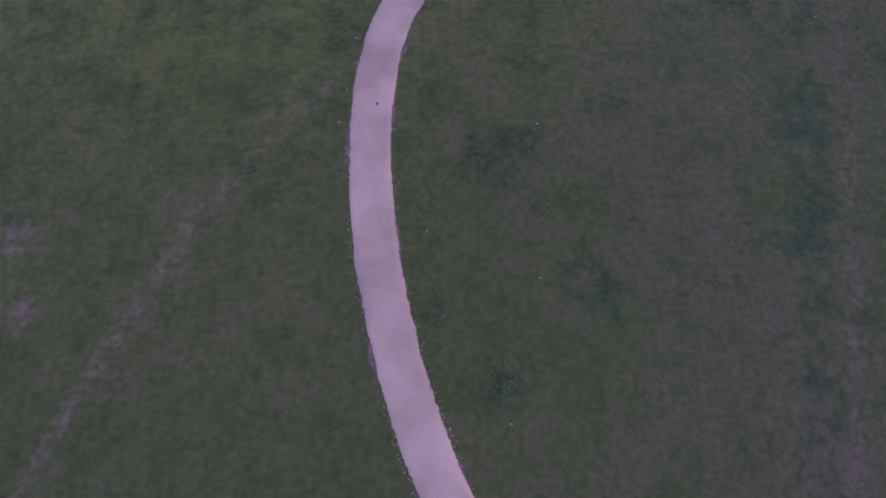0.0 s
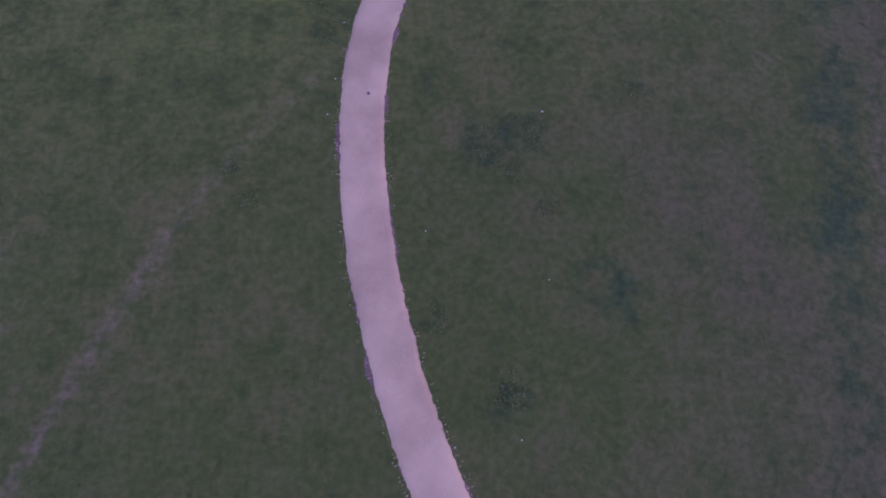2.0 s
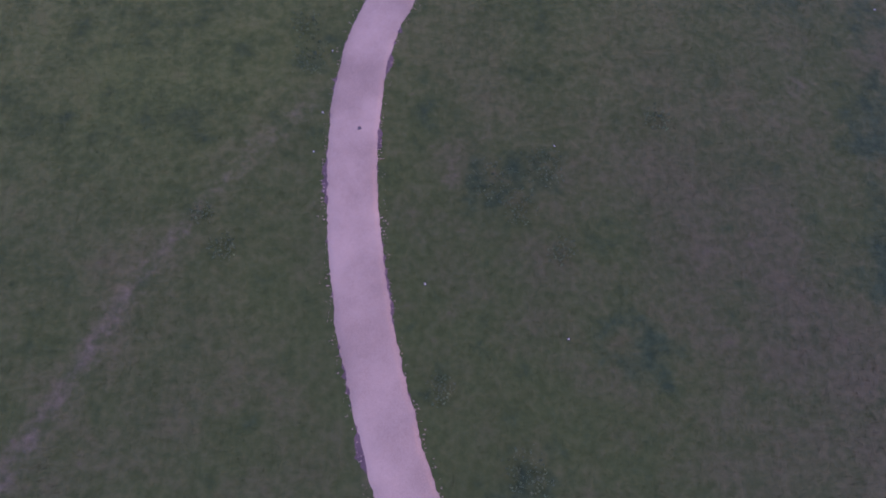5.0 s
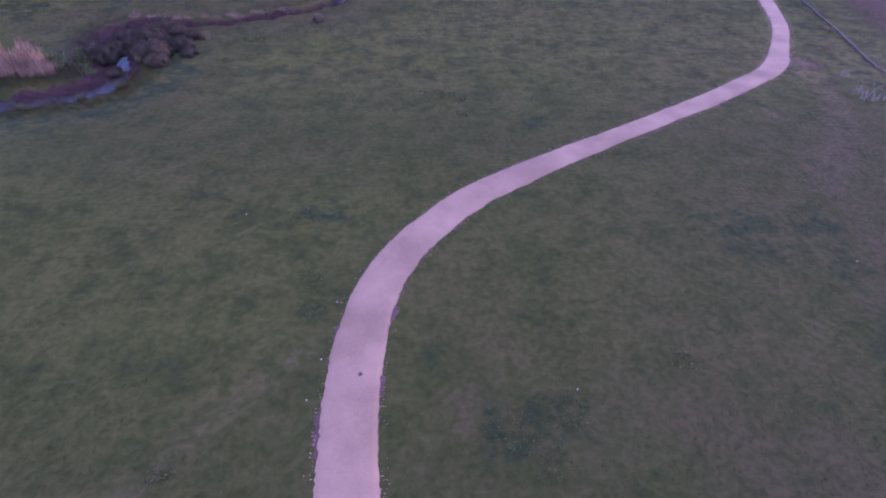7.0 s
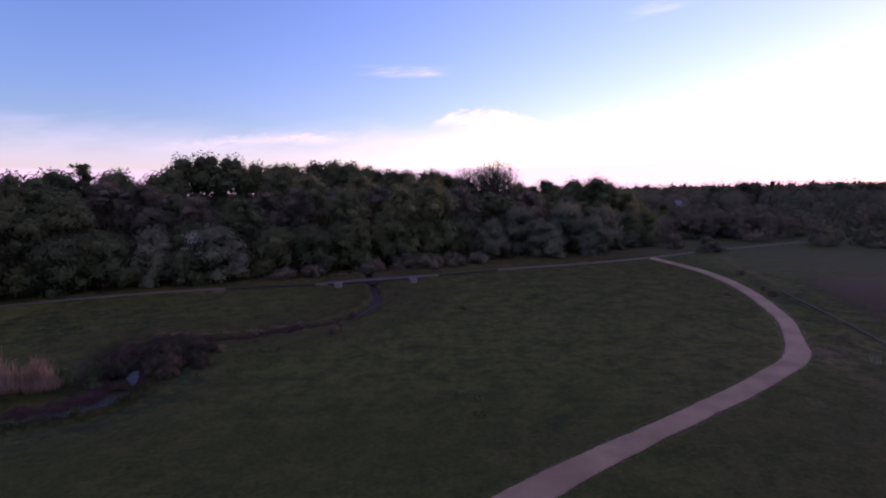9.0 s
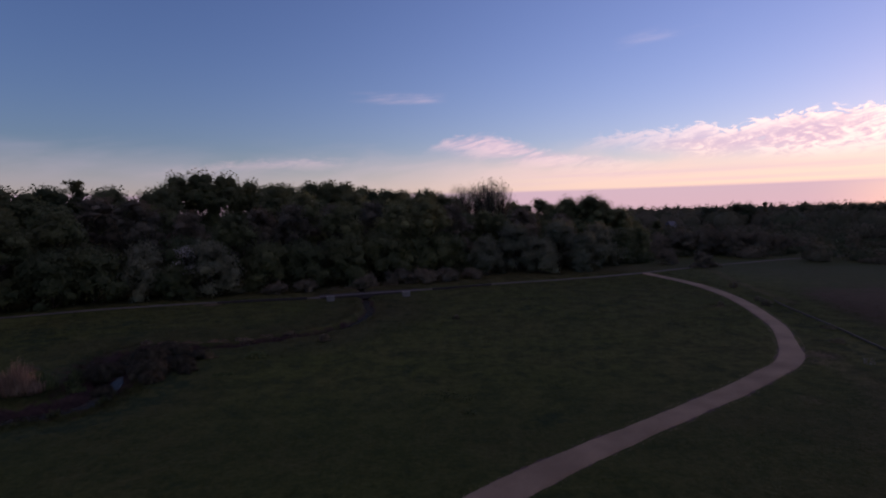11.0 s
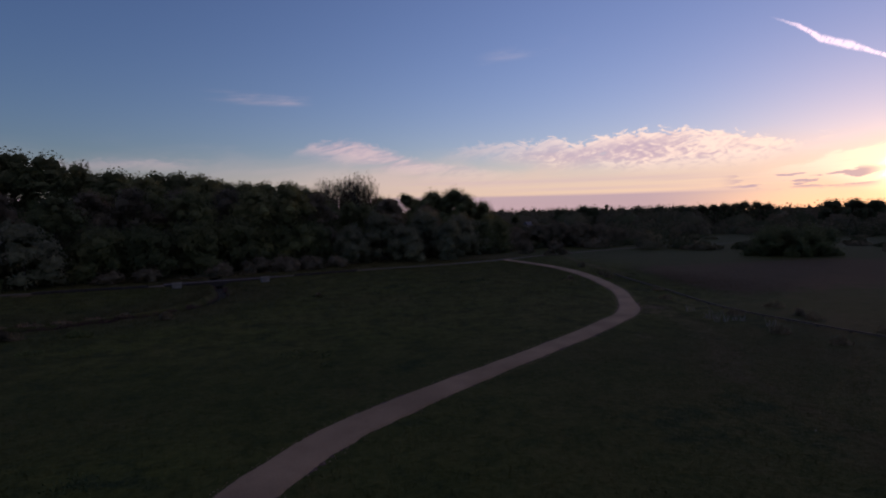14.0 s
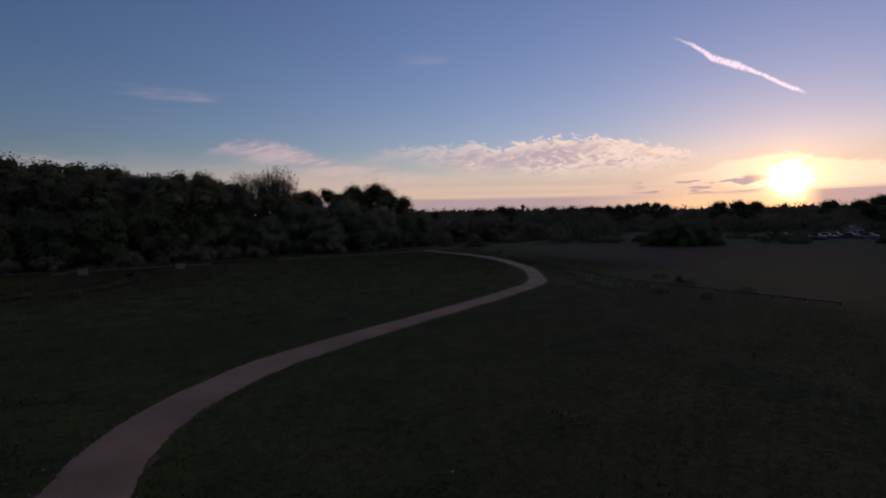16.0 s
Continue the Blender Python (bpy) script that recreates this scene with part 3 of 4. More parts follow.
fine_line = spline(PATH_LINE[::3], 0.12)
bend = np.hypot(fine_line[:, 0] - 27.8, fine_line[:, 1] - 41.8)
run = np.r_[0, np.cumsum(np.linalg.norm(np.diff(fine_line, axis=0), axis=1))]
path_width = np.interp(run, [0, 15, 24, 36, 40, 45, 50, 55, 65, 70, 76, 84, 92, 105], [1.82, 1.90, 1.90, 1.86, 1.68, 1.53, 1.56, 1.68, 1.70, 1.50, 1.46, 1.56, 1.66, 1.72])
tagged(strip(fine_line, path_width + 0.30 + 0.5 * fade(bend, 1, 4), 0.006, 0.01, M_EDGE, "path_verge", 0.09, 0.06, 6, 5), "dark bare soil verge along the gravel path", "verge", kind="structure")
tagged(strip(fine_line, path_width + 0.12 * fade(bend, 0.5, 3.0), 0.03, 0.03, M_GRAVEL, "footpath", 0.022, 0.016, 14, 2), "pale pinkish gravel footpath winding through the meadow", "path", kind="structure")
tagged(strip(BACK_LINE, 1.25, 0.04, 0.03, M_GRIT, "back_footpath", 0.08, 0.05, 6, 3), "grey gravel footpath along the edge of the wood", "path", kind="structure")


def build_water():
    line = STREAM[::2]
    d = np.gradient(line, axis=0)
    d /= np.linalg.norm(d, axis=1)[:, None]
    nrm = np.c_[-d[:, 1], d[:, 0]]
    w = (0.52 + 0.75 * fade(np.hypot(line[:, 0] + 24.5, line[:, 1] - 36.8), 3, 8))[:, None]
    v = np.concatenate([np.c_[line + nrm * w * k, np.full(len(line), -0.68)] for k in (-1, 0, 1)])
    n = len(line)
    f = [(j * n + i, j * n + i + 1, (j + 1) * n + i + 1, (j + 1) * n + i) for j in range(2) for i in range(n - 1)]
    tagged(new("water", mesh_from("water", v, f, M_WATER)), "dark still stream water between muddy banks", "stream", kind="structure")


build_water()


# ------------------------------------------------------------------ trees
def leaves(centres, size, rng, flat=0.0, droop=0.0, face=None):
    """Four-cornered leaf clumps at the centres, turned at random or loosely facing a direction."""
    n = len(centres)
    a = rng.normal(0, 1, (n, 3))
    a[:, 2] -= droop
    if face is not None:
        face = face / (np.linalg.norm(face, axis=1)[:, None] + 1e-9)
        a -= 0.55 * face * (a * face).sum(1)[:, None]
    a /= np.linalg.norm(a, axis=1)[:, None]
    b = rng.normal(0, 1, (n, 3))
    b[:, 2] *= 1 - flat
    if face is not None:
        b -= 0.55 * face * (b * face).sum(1)[:, None]
    b -= a * (a * b).sum(1)[:, None]
    b /= np.linalg.norm(b, axis=1)[:, None]
    s = size * rng.uniform(0.55, 1.35, (n, 1))
    c = np.cross(a, b) * s * 0.25
    v = np.stack([centres - a * s, centres + b * s * 0.55 + c, centres + a * s, centres - b * s * 0.55 + c], 1)
    return v.reshape(-1, 3), np.arange(4 * n).reshape(n, 4)


def core_shape(sides, tiers):
    """Verts and quads of a coarse closed ball, the dense inside of a leaf clump."""
    ring, tier = np.meshgrid(np.arange(sides) * 2 * math.pi / sides, np.linspace(-1.35, 1.35, tiers))
    v = np.stack([np.cos(ring) * np.cos(tier), np.sin(ring) * np.cos(tier), np.sin(tier)], -1).reshape(-1, 3)
    idx = np.arange(sides * tiers).reshape(tiers, sides)
    return v, np.stack([idx[:-1], np.roll(idx[:-1], -1, 1), np.roll(idx[1:], -1, 1), idx[1:]], -1).reshape(-1, 4)


CORE, CORE_FACES = core_shape(7, 5)


def set_soft(me, normals):
    """Outward directions of the foliage clumps, kept on the mesh for soft shading."""
    normals = normals / (np.linalg.norm(normals, axis=1)[:, None] + 1e-9)
    me.attributes.new("soft", "FLOAT_VECTOR", "POINT").data.foreach_set("vector", normals.astype(np.float32).ravel())
    return me


def tree_model(name, label, category, h, spread, mat, seed, base=0.25, lobes=26, per=130, leaf=0.34, shape="round", trunk=0.22):
    """A tree at the origin: trunk with limbs, and a crown of leaf clumps on uneven lobes."""
    rng = np.random.default_rng(seed)
    root = new(name)
    tv, tf = [], []

    def add(pts, radii, sides=6):
        v, f = tube(pts, radii, sides)
        o = len(tv)
        tv.extend(v)
        tf.extend([tuple(k + o for k in q) for q in f])

    lean = rng.normal(0, 0.03 * h, 2)
    heights = np.linspace(-0.3, h * 0.85, 7)
    stem = [(lean[0] * (q / h) ** 2 + rng.normal(0, 0.05), lean[1] * (q / h) ** 2 + rng.normal(0, 0.05), q) for q in heights]
    add(stem, trunk * np.linspace(1.25, 0.18, 7), 8)
    cents = []
    for k in range(lobes):
        w = rng.uniform(0, 2 * math.pi)
        q = rng.uniform(0, 1) ** 0.8
        z = h * (base + (0.97 - base) * q)
        if shape == "round":
            reach = spread * math.sqrt(max(0.06, 1 - (2 * (q - 0.42)) ** 2 * 0.8))
        elif shape == "cone":
            reach = spread * (1.05 - q)
        elif shape == "broom":
            reach = spread * (0.45 + 0.55 * q)
        else:
            reach = spread * math.sqrt(max(0.05, 1 - q ** 2))
        rr = reach * rng.uniform(0.35, 0.95)
        c = np.array([rr * math.cos(w) + lean[0] * q, rr * math.sin(w) + lean[1] * q, z])
        cents.append((c, spread * rng.uniform(0.26, 0.44)))
        z0 = max(h * base * 0.5, z - rr * rng.uniform(0.6, 1.0))
        start = np.array([lean[0] * (z0 / h) ** 2, lean[1] * (z0 / h) ** 2, z0])
        midp = (start + c) / 2 + rng.normal(0, 0.15, 3)
        add([start, midp, c], trunk * np.array([0.42, 0.22, 0.06]), 5)
    if shape == "broom":
        for k in range(90):
            w, q = rng.uniform(0, 2 * math.pi), rng.uniform(0.15, 0.95)
            foot = np.array([q * spread * 0.55 * math.cos(w), q * spread * 0.55 * math.sin(w), h * rng.uniform(0.45, 0.65)])
            tip = foot + np.array([0.35 * spread * q * math.cos(w), 0.35 * spread * q * math.sin(w), h * rng.uniform(0.25, 0.42)])
            add([foot, (foot + tip) / 2 + rng.normal(0, 0.08, 3), tip], np.array([0.09, 0.06, 0.025]), 3)
    cv, cf, cn = [], [], []
    heart = np.array([0, 0, h * (0.3 + 0.5 * base)])
    count = 0
    for c, r in cents:
        n = max(12, int(1.0 * per * (r / (spread * 0.35)) ** 2))
        size = r * rng.uniform(0.75, 1.3, 3) * (1, 1, 1.9 if shape == "broom" else (0.6 if shape == "cone" else 0.85))

        def outward(q):
            return 0.35 * (q - c) / r + 0.6 * (q - heart) / spread + (0, 0, 0.15)

        p = rng.normal(0, 1, (n, 3))
        p /= np.linalg.norm(p, axis=1)[:, None]
        p = c + p * np.clip(rng.normal(0.82, 0.17, (n, 1)), 0.2, 1.04) * size
        stray = rng.random(n) < 0.05
        p[stray] += rng.normal(0, 0.2 * r, (stray.sum(), 3))
        p[:, 2] = np.maximum(p[:, 2], 0.15 + 0.1 * rng.random(n))
        away = outward(p)
        v, f = leaves(p, leaf * 0.65, rng, droop=-1.2 if shape == "broom" else (0.9 if shape == "dome" else 0), face=away)
        cn.append(np.repeat(away + rng.normal(0, 0.12, (n, 3)), 4, 0))
        cf.append(f + count)
        cv.append(v)
        count += len(v)
        if shape != "broom" and mat is not M_BLOSSOM:
            q = c + CORE * size * rng.uniform(0.42, 0.56, (len(CORE), 1))
            q[:, 2] = np.maximum(q[:, 2], 0.1)
            cn.append(outward(q))
            cf.append(CORE_FACES + count)
            cv.append(q)
            count += len(q)
    mesh_part("trunk", mesh_from("trunk", tv, tf, M_BARK, True), root)
    mesh_part("crown", set_soft(mesh_from("crown", np.concatenate(cv), np.concatenate(cf), mat), np.concatenate(cn)), root)
    return tagged(root, label, category)


def plant(model, spots, group, height_of):
    """Copies of a model at (x, y, height), turned at random; the model itself takes the first spot."""
    for i, (x, y, h) in enumerate(spots):
        s = h / height_of
        m = pose(x, y, z_at(x, y) - 0.05, 0, 0, (x * 37.7 + y * 91.3) % 360)
        if i == 0:
            model.matrix_basis = m
            model.scale = (s, s, s)
            tagged(model, group=group)
        else:
            ob = copy_thing(model, m)
            ob.scale = (s, s, s)


def polar(rows):
    """(azimuth, distance, height) to (x, y, height)."""
    return [(d * math.sin(radians(a)), d * math.cos(radians(a)), h) for a, d, h in rows]


WOOD = "trees of the wood"
oak = tree_model("tall_tree", "tall dark green broadleaf tree in the wood", "tree", 18, 6.2, M_LEAF_DARK, 11, 0.06, 64, 120, 0.40)
plant(oak, polar([(-36.5, 112, 16.4), (-32.6, 118, 17), (-25.0, 118, 17), (-15.0, 170, 21), (-13.2, 176, 21.5), (-11.2, 178, 22), (-9.2, 180, 22.6), (-7.4, 181, 22.2),
                  (-5.6, 178, 20.6), (-4.0, 176, 19.4), (-2.2, 170, 18), (-44, 105, 18), (-50, 100, 18), (-56, 98, 18), (-62, 96, 18), 
                  (-28.6, 122, 17.4), (-3.2, 168, 19.0), (-1.4, 168, 18.8), (0.4, 168, 18.9), (2.2, 168, 18.2), (3.8, 166, 16.8), (9.8, 168, 15.0)]), WOOD, 18)
ash = tree_model("tall_tree", "tall grey-green tree with an open ragged crown", "tree", 18, 5.4, M_LEAF_MID, 23, 0.08, 58, 110, 0.38)
plant(ash, polar([(-22.9, 127, 20.2), (-21.0, 127, 20.8), (-19.0, 126, 20.2), (-16.8, 127, 19.0), (-11.6, 116, 16.2), (-1.4, 112, 15.0), (0.6, 113, 15.0),
                  (-34.4, 108, 15.6), (-47, 108, 18), (-40, 110, 17.5), (-14.2, 122, 17.4), (-6.5, 118, 16.2), (5.0, 125, 11.6), (6.8, 126, 12.0), (8.4, 125, 11.4)]), WOOD, 18)
brown = tree_model("budding_tree", "brownish budding tree with bare twigs showing", "tree", 16, 5.2, M_LEAF_BROWN, 37, 0.06, 54, 105, 0.34)
plant(brown, polar([(-29.5, 106, 15), (-26.5, 104, 14.5), (-12.6, 104, 13.6), (-4.6, 108, 14.0), (-38, 100, 14), (-43, 97, 14), (3.6, 113, 13.4),
                    (10.6, 118, 12.4), (14.5, 124, 11.0), (-22.0, 104, 12.5), (-16, 106, 13), (-9, 106, 13.5)]), WOOD, 16)
yellow = tree_model("budding_tree", "olive-green tree with fresh yellowish leaves", "tree", 14, 5.2, M_LEAF_MID, 41, 0.04, 56, 115, 0.36)
plant(yellow, polar([(-7.8, 101, 13.0), (-2.6, 103, 13.2), (0.8, 104, 13.5), (-18.5, 100, 12), (-32, 96, 12.5), (-36, 92, 12), (-41, 90, 12)]), WOOD, 14)
broom = tree_model("spiky_willow", "tall willow with upright bare spiky branches", "tree", 17, 4.0, M_LEAF_GREY, 53, 0.08, 54, 44, 0.30, "broom")
plant(broom, polar([(7.4, 160, 20.6), (4.8, 160, 18.9), (8.6, 160, 18.7), (6.3, 162, 19.4)]), WOOD, 17)
ball = tree_model("round_tree", "small dense round-headed dark tree", "tree", 16, 4.2, M_LEAF_DARK, 59, 0.02, 52, 150, 0.30, "dome")
plant(ball, polar([(12.4, 158, 15.6), (10.6, 150, 13.6), (11.4, 157, 14.0), (13.4, 157, 14.2), (4.0, 132, 13.4), (15.2, 142, 11.4), (18.4, 142, 11.8), (20.4, 139, 9.6), (11.8, 148, 11.6), (13.8, 148, 11.8), (9.6, 130, 11.4), (22.0, 150, 9.0), (24.0, 160, 8.8)]), WOOD, 16)
open_tree = tree_model("open_tree", "loose-crowned tree with sky showing through", "tree", 15, 5.8, M_LEAF_MID, 67, 0.03, 60, 135, 0.28, "dome")
plant(open_tree, polar([(15.2, 138, 14.6), (17.2, 137, 15.0), (19.0, 138, 13.8), (16.2, 139, 13.4), (18.2, 139, 13.6), (14.4, 140, 12.4), (20.2, 140, 12.0)]), WOOD, 15)
conifer = tree_model("conifer", "dark pointed conifer standing above the wood", "tree", 20, 3.4, M_LEAF_DARK, 71, 0.1, 50, 80, 0.38, "cone")
plant(conifer, polar([(-30.9, 120, 20.0), (-34.0, 124, 17.6), (-32.9, 122, 18.4)]), WOOD, 20)

BUSH = "bushes at the foot of the wood"
willow = tree_model("willow_bush", "rounded grey-green willow bush beside the path", "bush", 7.5, 4.2, M_LEAF_GREY, 83, 0.02, 44, 110, 0.32, "dome", 0.12)
plant(willow, [(12.6, 104.0, 6.6), (19.4, 110.5, 8.6), (23.2, 104.6, 6.2), (28.4, 111.5, 9.0), (31.8, 106.6, 6.8), (37.4, 113.5, 8.2), (-31.4, 84.6, 7.6),
               (-40.0, 83.0, 7.4), (43.5, 120.0, 7.0)], BUSH, 7.5)
sallow = tree_model("hedge_bush", "dense dark green hedge bush", "bush", 6, 4.0, M_LEAF_DARK, 89, 0.02, 40, 110, 0.32, "dome", 0.1)
plant(sallow, [(-48.5, 75.5, 7), (-35.4, 81.0, 4.6), (-45.5, 79.5, 7.2), (-36.0, 87.5, 8.0), (-24.5, 91.0, 7.0), (-19.0, 92.0, 7.0), (-13.0, 95.0, 7.4), (-7.0, 99.0, 8.0), (-1.5, 103.5, 8.0),
               (5.0, 106.0, 7.4), (44.5, 119.0, 7.0), (49.5, 124.0, 7.4), (-56, 71, 7), (-63, 69, 7.5), (-71, 66, 8)], BUSH, 6)
plant(tree_model("hedge_bush", "low dense dark hedge bush in the open field", "bush", 5.4, 4.2, M_LEAF_DARK, 97, 0.02, 40, 110, 0.32, "dome", 0.1),
      [(89.0, 83.5, 5.0), (92.5, 78.5, 5.0), (93.5, 84.5, 5.2), (96.5, 80.0, 5.0)], "hedge in the field", 5.4)
plant(tree_model("scrub_bush", "scrubby brownish bush on the rough ground", "bush", 5.5, 4.2, M_LEAF_BROWN, 101, 0.02, 38, 100, 0.32, "dome", 0.1),
      [(68, 137, 6.0), (73, 136, 6.4), (78.5, 134, 6.2), (84, 132, 5.6), (62, 139, 5.4), (90, 133, 4.6), (58, 132, 4.4), (53, 114.5, 3.0), (51.0, 128, 6.2)], "scrub beyond the path", 5.5)
plant(tree_model("blossom_bush", "hawthorn bush carrying white blossom", "bush", 6, 2.0, M_BLOSSOM, 103, 0.5, 24, 26, 0.17, "dome", 0.1),
      [(-34.6, 83.8, 8.0)], "", 6)
plant(tree_model("small_bush", "small grey bush beside the path junction", "bush", 2.4, 1.9, M_LEAF_BROWN, 107, 0.02, 20, 60, 0.2, "dome", 0.06),
      [(56.0, 106.0, 3.0), (39.5, 62.5, 0.8), (40.8, 66.0, 0.6), (45.0, 78.0, 0.8), (-9.2, 52.0, 0.7), (3.5, 60.5, 0.5), (34.6, 63.5, 0.5),
       (37.0, 34.5, 0.6)], "small bushes in the grass", 2.4)
plant(tree_model("bramble_mound", "dark tangled bramble mound on the stream bank", "bush", 1.9, 3.2, M_BRAMBLE, 109, 0.02, 34, 120, 0.22, "dome", 0.04),
      [(-20.2, 42.6, 0.95), (-21.6, 45.6, 1.0), (-18.8, 44.4, 0.7), (-21.4, 48.6, 0.8), (-24.6, 46.2, 0.75), (-19.4, 41.2, 0.6), (-23.4, 42.4, 0.8), (-18.4, 46.8, 0.55),
       (-20.0, 47.4, 0.75), (-24.8, 48.8, 0.6), (-22.4, 40.6, 0.6), (-17.6, 43.0, 0.45)], "brambles by the stream", 1.9)
plant(tree_model("verge_bush", "pale dry scrub beside the wooden bridge", "bush", 2.2, 2.4, M_LEAF_BROWN, 113, 0.02, 24, 60, 0.2, "dome", 0.04),
      [(-9.0, 91.5, 2.2), (-3.5, 94.0, 2.4), (0.5, 93.0, 2.4), (4.5, 95.0, 2.2), (-18, 86.5, 1.9), (-22, 85.5, 1.8), (9, 97.5, 1.9)], "scrub by the bridge", 2.2)


def far_woods():
    """The wooded ridge and scrub all round the horizon, too many to count."""
    rng = np.random.default_rng(5)
    rows = []
    for a in np.arange(-75, 88, 0.6):
        for d, h in ((rng.uniform(290, 330), 10.2), (rng.uniform(335, 370), 12.0), (rng.uniform(370, 400), 13.4)):
            rows.append((a + rng.uniform(-0.3, 0.3), d, h * rng.uniform(0.92, 1.05) - 1.0 + 1.6 * fade(abs(a - 30), 8, 16), rng.uniform(6, 10)))
    for k in range(620):
        a, d = rng.uniform(17, 80), 140 + 165 * rng.uniform(0, 1) ** 0.8
        if a > 40 and d < 225:
            if rng.random() < 0.55:
                rows.append((a, rng.uniform(135, 225), rng.uniform(0.5, 1.7), rng.uniform(1.2, 3.4)))
            continue
        rows.append((a, d, rng.uniform(1.6, 5.2) * (0.55 + d / 480), rng.uniform(1.8, 5.0)))
    for k in range(300):
        a, d = rng.uniform(88, 285), rng.uniform(120, 320)
        rows.append((a, d, rng.uniform(5, 11), rng.uniform(4, 7)))
    cs, sizes, ns, kv, kf = [], [], [], [], []
    ring, tier = np.meshgrid(np.arange(12) * math.pi / 6, np.linspace(0.02, 1.5, 5))
    unit = np.stack([np.cos(ring) * np.cos(tier), np.sin(ring) * np.cos(tier), np.sin(tier)], -1).reshape(-1, 3)
    idx = np.arange(60).reshape(5, 12)
    quads = np.stack([idx[:-1], np.roll(idx[:-1], -1, 1), np.roll(idx[1:], -1, 1), idx[1:]], -1).reshape(-1, 4)
    for k, (a, d, h, r) in enumerate(rows):
        ahead = -75 <= a <= 88
        near = ahead and d < 260
        n = 120 if near else (110 if ahead else 30)
        p = rng.normal(0, 1, (n, 3))
        p /= np.linalg.norm(p, axis=1)[:, None]
        p[:, 2] = np.abs(p[:, 2])

        def swell(q, reach):
            lump = reach * (1 + 0.16 * np.sin(q[:, 0] * 5 + a) * np.sin(q[:, 1] * 5 + d))
            return np.c_[q[:, 0] * r * lump, q[:, 1] * r * lump, np.abs(q[:, 2]) ** 0.7 * h * lump]

        x, y = d * math.sin(radians(a)), d * math.cos(radians(a))
        foot = np.array([x, y, z_at(x, y)])
        cs.append(swell(p, rng.uniform(0.78 if near else 0.86, 1.04 if near else 0.99, n)) + foot)
        ns.append(np.repeat(p + (0, 0, 0.15) + rng.normal(0, 0.2, (n, 3)), 4, 0))
        sizes.append(np.full((n, 1), 0.5 if near else (0.56 if ahead else 1.3)))
        kv.append(swell(unit, (0.62 if near else 0.80) + rng.normal(0, 0.05, 60)) + foot)
        kf.append(quads + 60 * k)
    tones = rng.uniform(0, 1, len(rows))
    v, f = leaves(np.concatenate(cs), np.concatenate(sizes), rng)
    f = np.concatenate([f, np.concatenate(kf) + len(v)])
    me = mesh_from("far_woods", np.concatenate([v] + kv), f, M_FAR)
    set_soft(me, np.concatenate(ns + [unit] * len(rows)))
    tone = np.r_[np.repeat(tones, [4 * len(c) for c in cs]), np.repeat(tones, 60)]
    me.attributes.new("tone", "FLOAT", "POINT").data.foreach_set("value", tone.astype(np.float32))
    tagged(new("far_woods", me), "distant brown and green woods along the horizon", "woods", kind="stuff")


far_woods()
RIDGE = "trees standing out on the ridge"
plant(tree_model("conifer", "slim pointed conifer on the far ridge", "tree", 15, 2.2, M_LEAF_DARK, 131, 0.05, 36, 60, 0.5, "cone"),
      polar([(33.6, 320, 14.4)]), RIDGE, 15)
plant(tree_model("round_tree", "round-headed tree on the far ridge", "tree", 13, 6.8, M_FAR, 137, 0.02, 40, 90, 0.4, "dome"),
      polar([(31.2, 322, 13.2), (32.2, 322, 12.4), (36.6, 318, 12.0), (38.6, 318, 12.2), (40.4, 316, 12.0), (52.4, 305, 12.8), (53.8, 300, 12.8), (55.2, 300, 12.2),
             (60.9, 300, 11.8), (63.0, 296, 11.4), (64.2, 290, 13.0), (29.0, 325, 12.0)]), RIDGE, 13)
plant(tree_model("lollipop_tree", "thin-stemmed tree with sky under its crown", "tree", 14, 6.0, M_FAR, 139, 0.16, 34, 50, 0.36),
      polar([(41.2, 304, 11.4), (42.3, 302, 11.8), (43.3, 300, 12.0), (44.2, 302, 12.4), (45.0, 298, 12.2), (45.8, 300, 12.9), (46.7, 300, 12.6), (47.6, 304, 11.8)]), RIDGE, 14)


# ------------------------------------------------------------------ bridge, rails, blocks
def footbridge():
    root = new("footbridge")
    a, b = Vector((-14.5, 79.4, 0)), Vector((-0.3, 83.6, 0))
    d = (b - a)
    root.matrix_basis = pose(*((a + b) / 2), 0, 0, math.degrees(math.atan2(d.y, d.x)))
    ln = d.length
    part("deck", box(bmesh.new(), (ln, 2.0, 0.12), (0, 0, 0.04), 0.01), M_DECK, root, "grey weathered deck")
    for s in (-1, 1):
        part("side_beam", box(bmesh.new(), (ln, 0.14, 0.62), (0, s * 1.08, -0.16), 0.015), M_DARKTIMBER, root)
    for s in (-1, 1):
        part("abutment", box(bmesh.new(), (0.5, 2.1, 1.0), (s * 3.4, 0, -0.5), 0.03), M_DARKTIMBER, root)
    return tagged(root, "low dark timber footbridge over the stream", "bridge")


footbridge()


def concrete_block(x, y, turn, label):
    bm = box(bmesh.new(), (1.05, 0.6, 0.75), (0, 0, 0.32), 0.05)
    for v in bm.verts:
        v.co += Vector(noise.noise_vector(v.co * 3.1 + Vector((x, y, 0)))) * 0.05
    me = bpy.data.meshes.new("concrete_block")
    bm.to_mesh(me)
    bm.free()
    me.materials.append(M_CONCRETE)
    ob = new("concrete_block", me)
    ob.matrix_basis = pose(x, y, z_at(x, y), 0, 0, turn)
    tagged(ob, label, "block", "blocks at the bridge")


concrete_block(-12.4, 75.9, 10, "pale concrete block on the grass beside the bridge")
concrete_block(-2.2, 77.8, 18, "pale concrete block beyond the stream by the bridge")


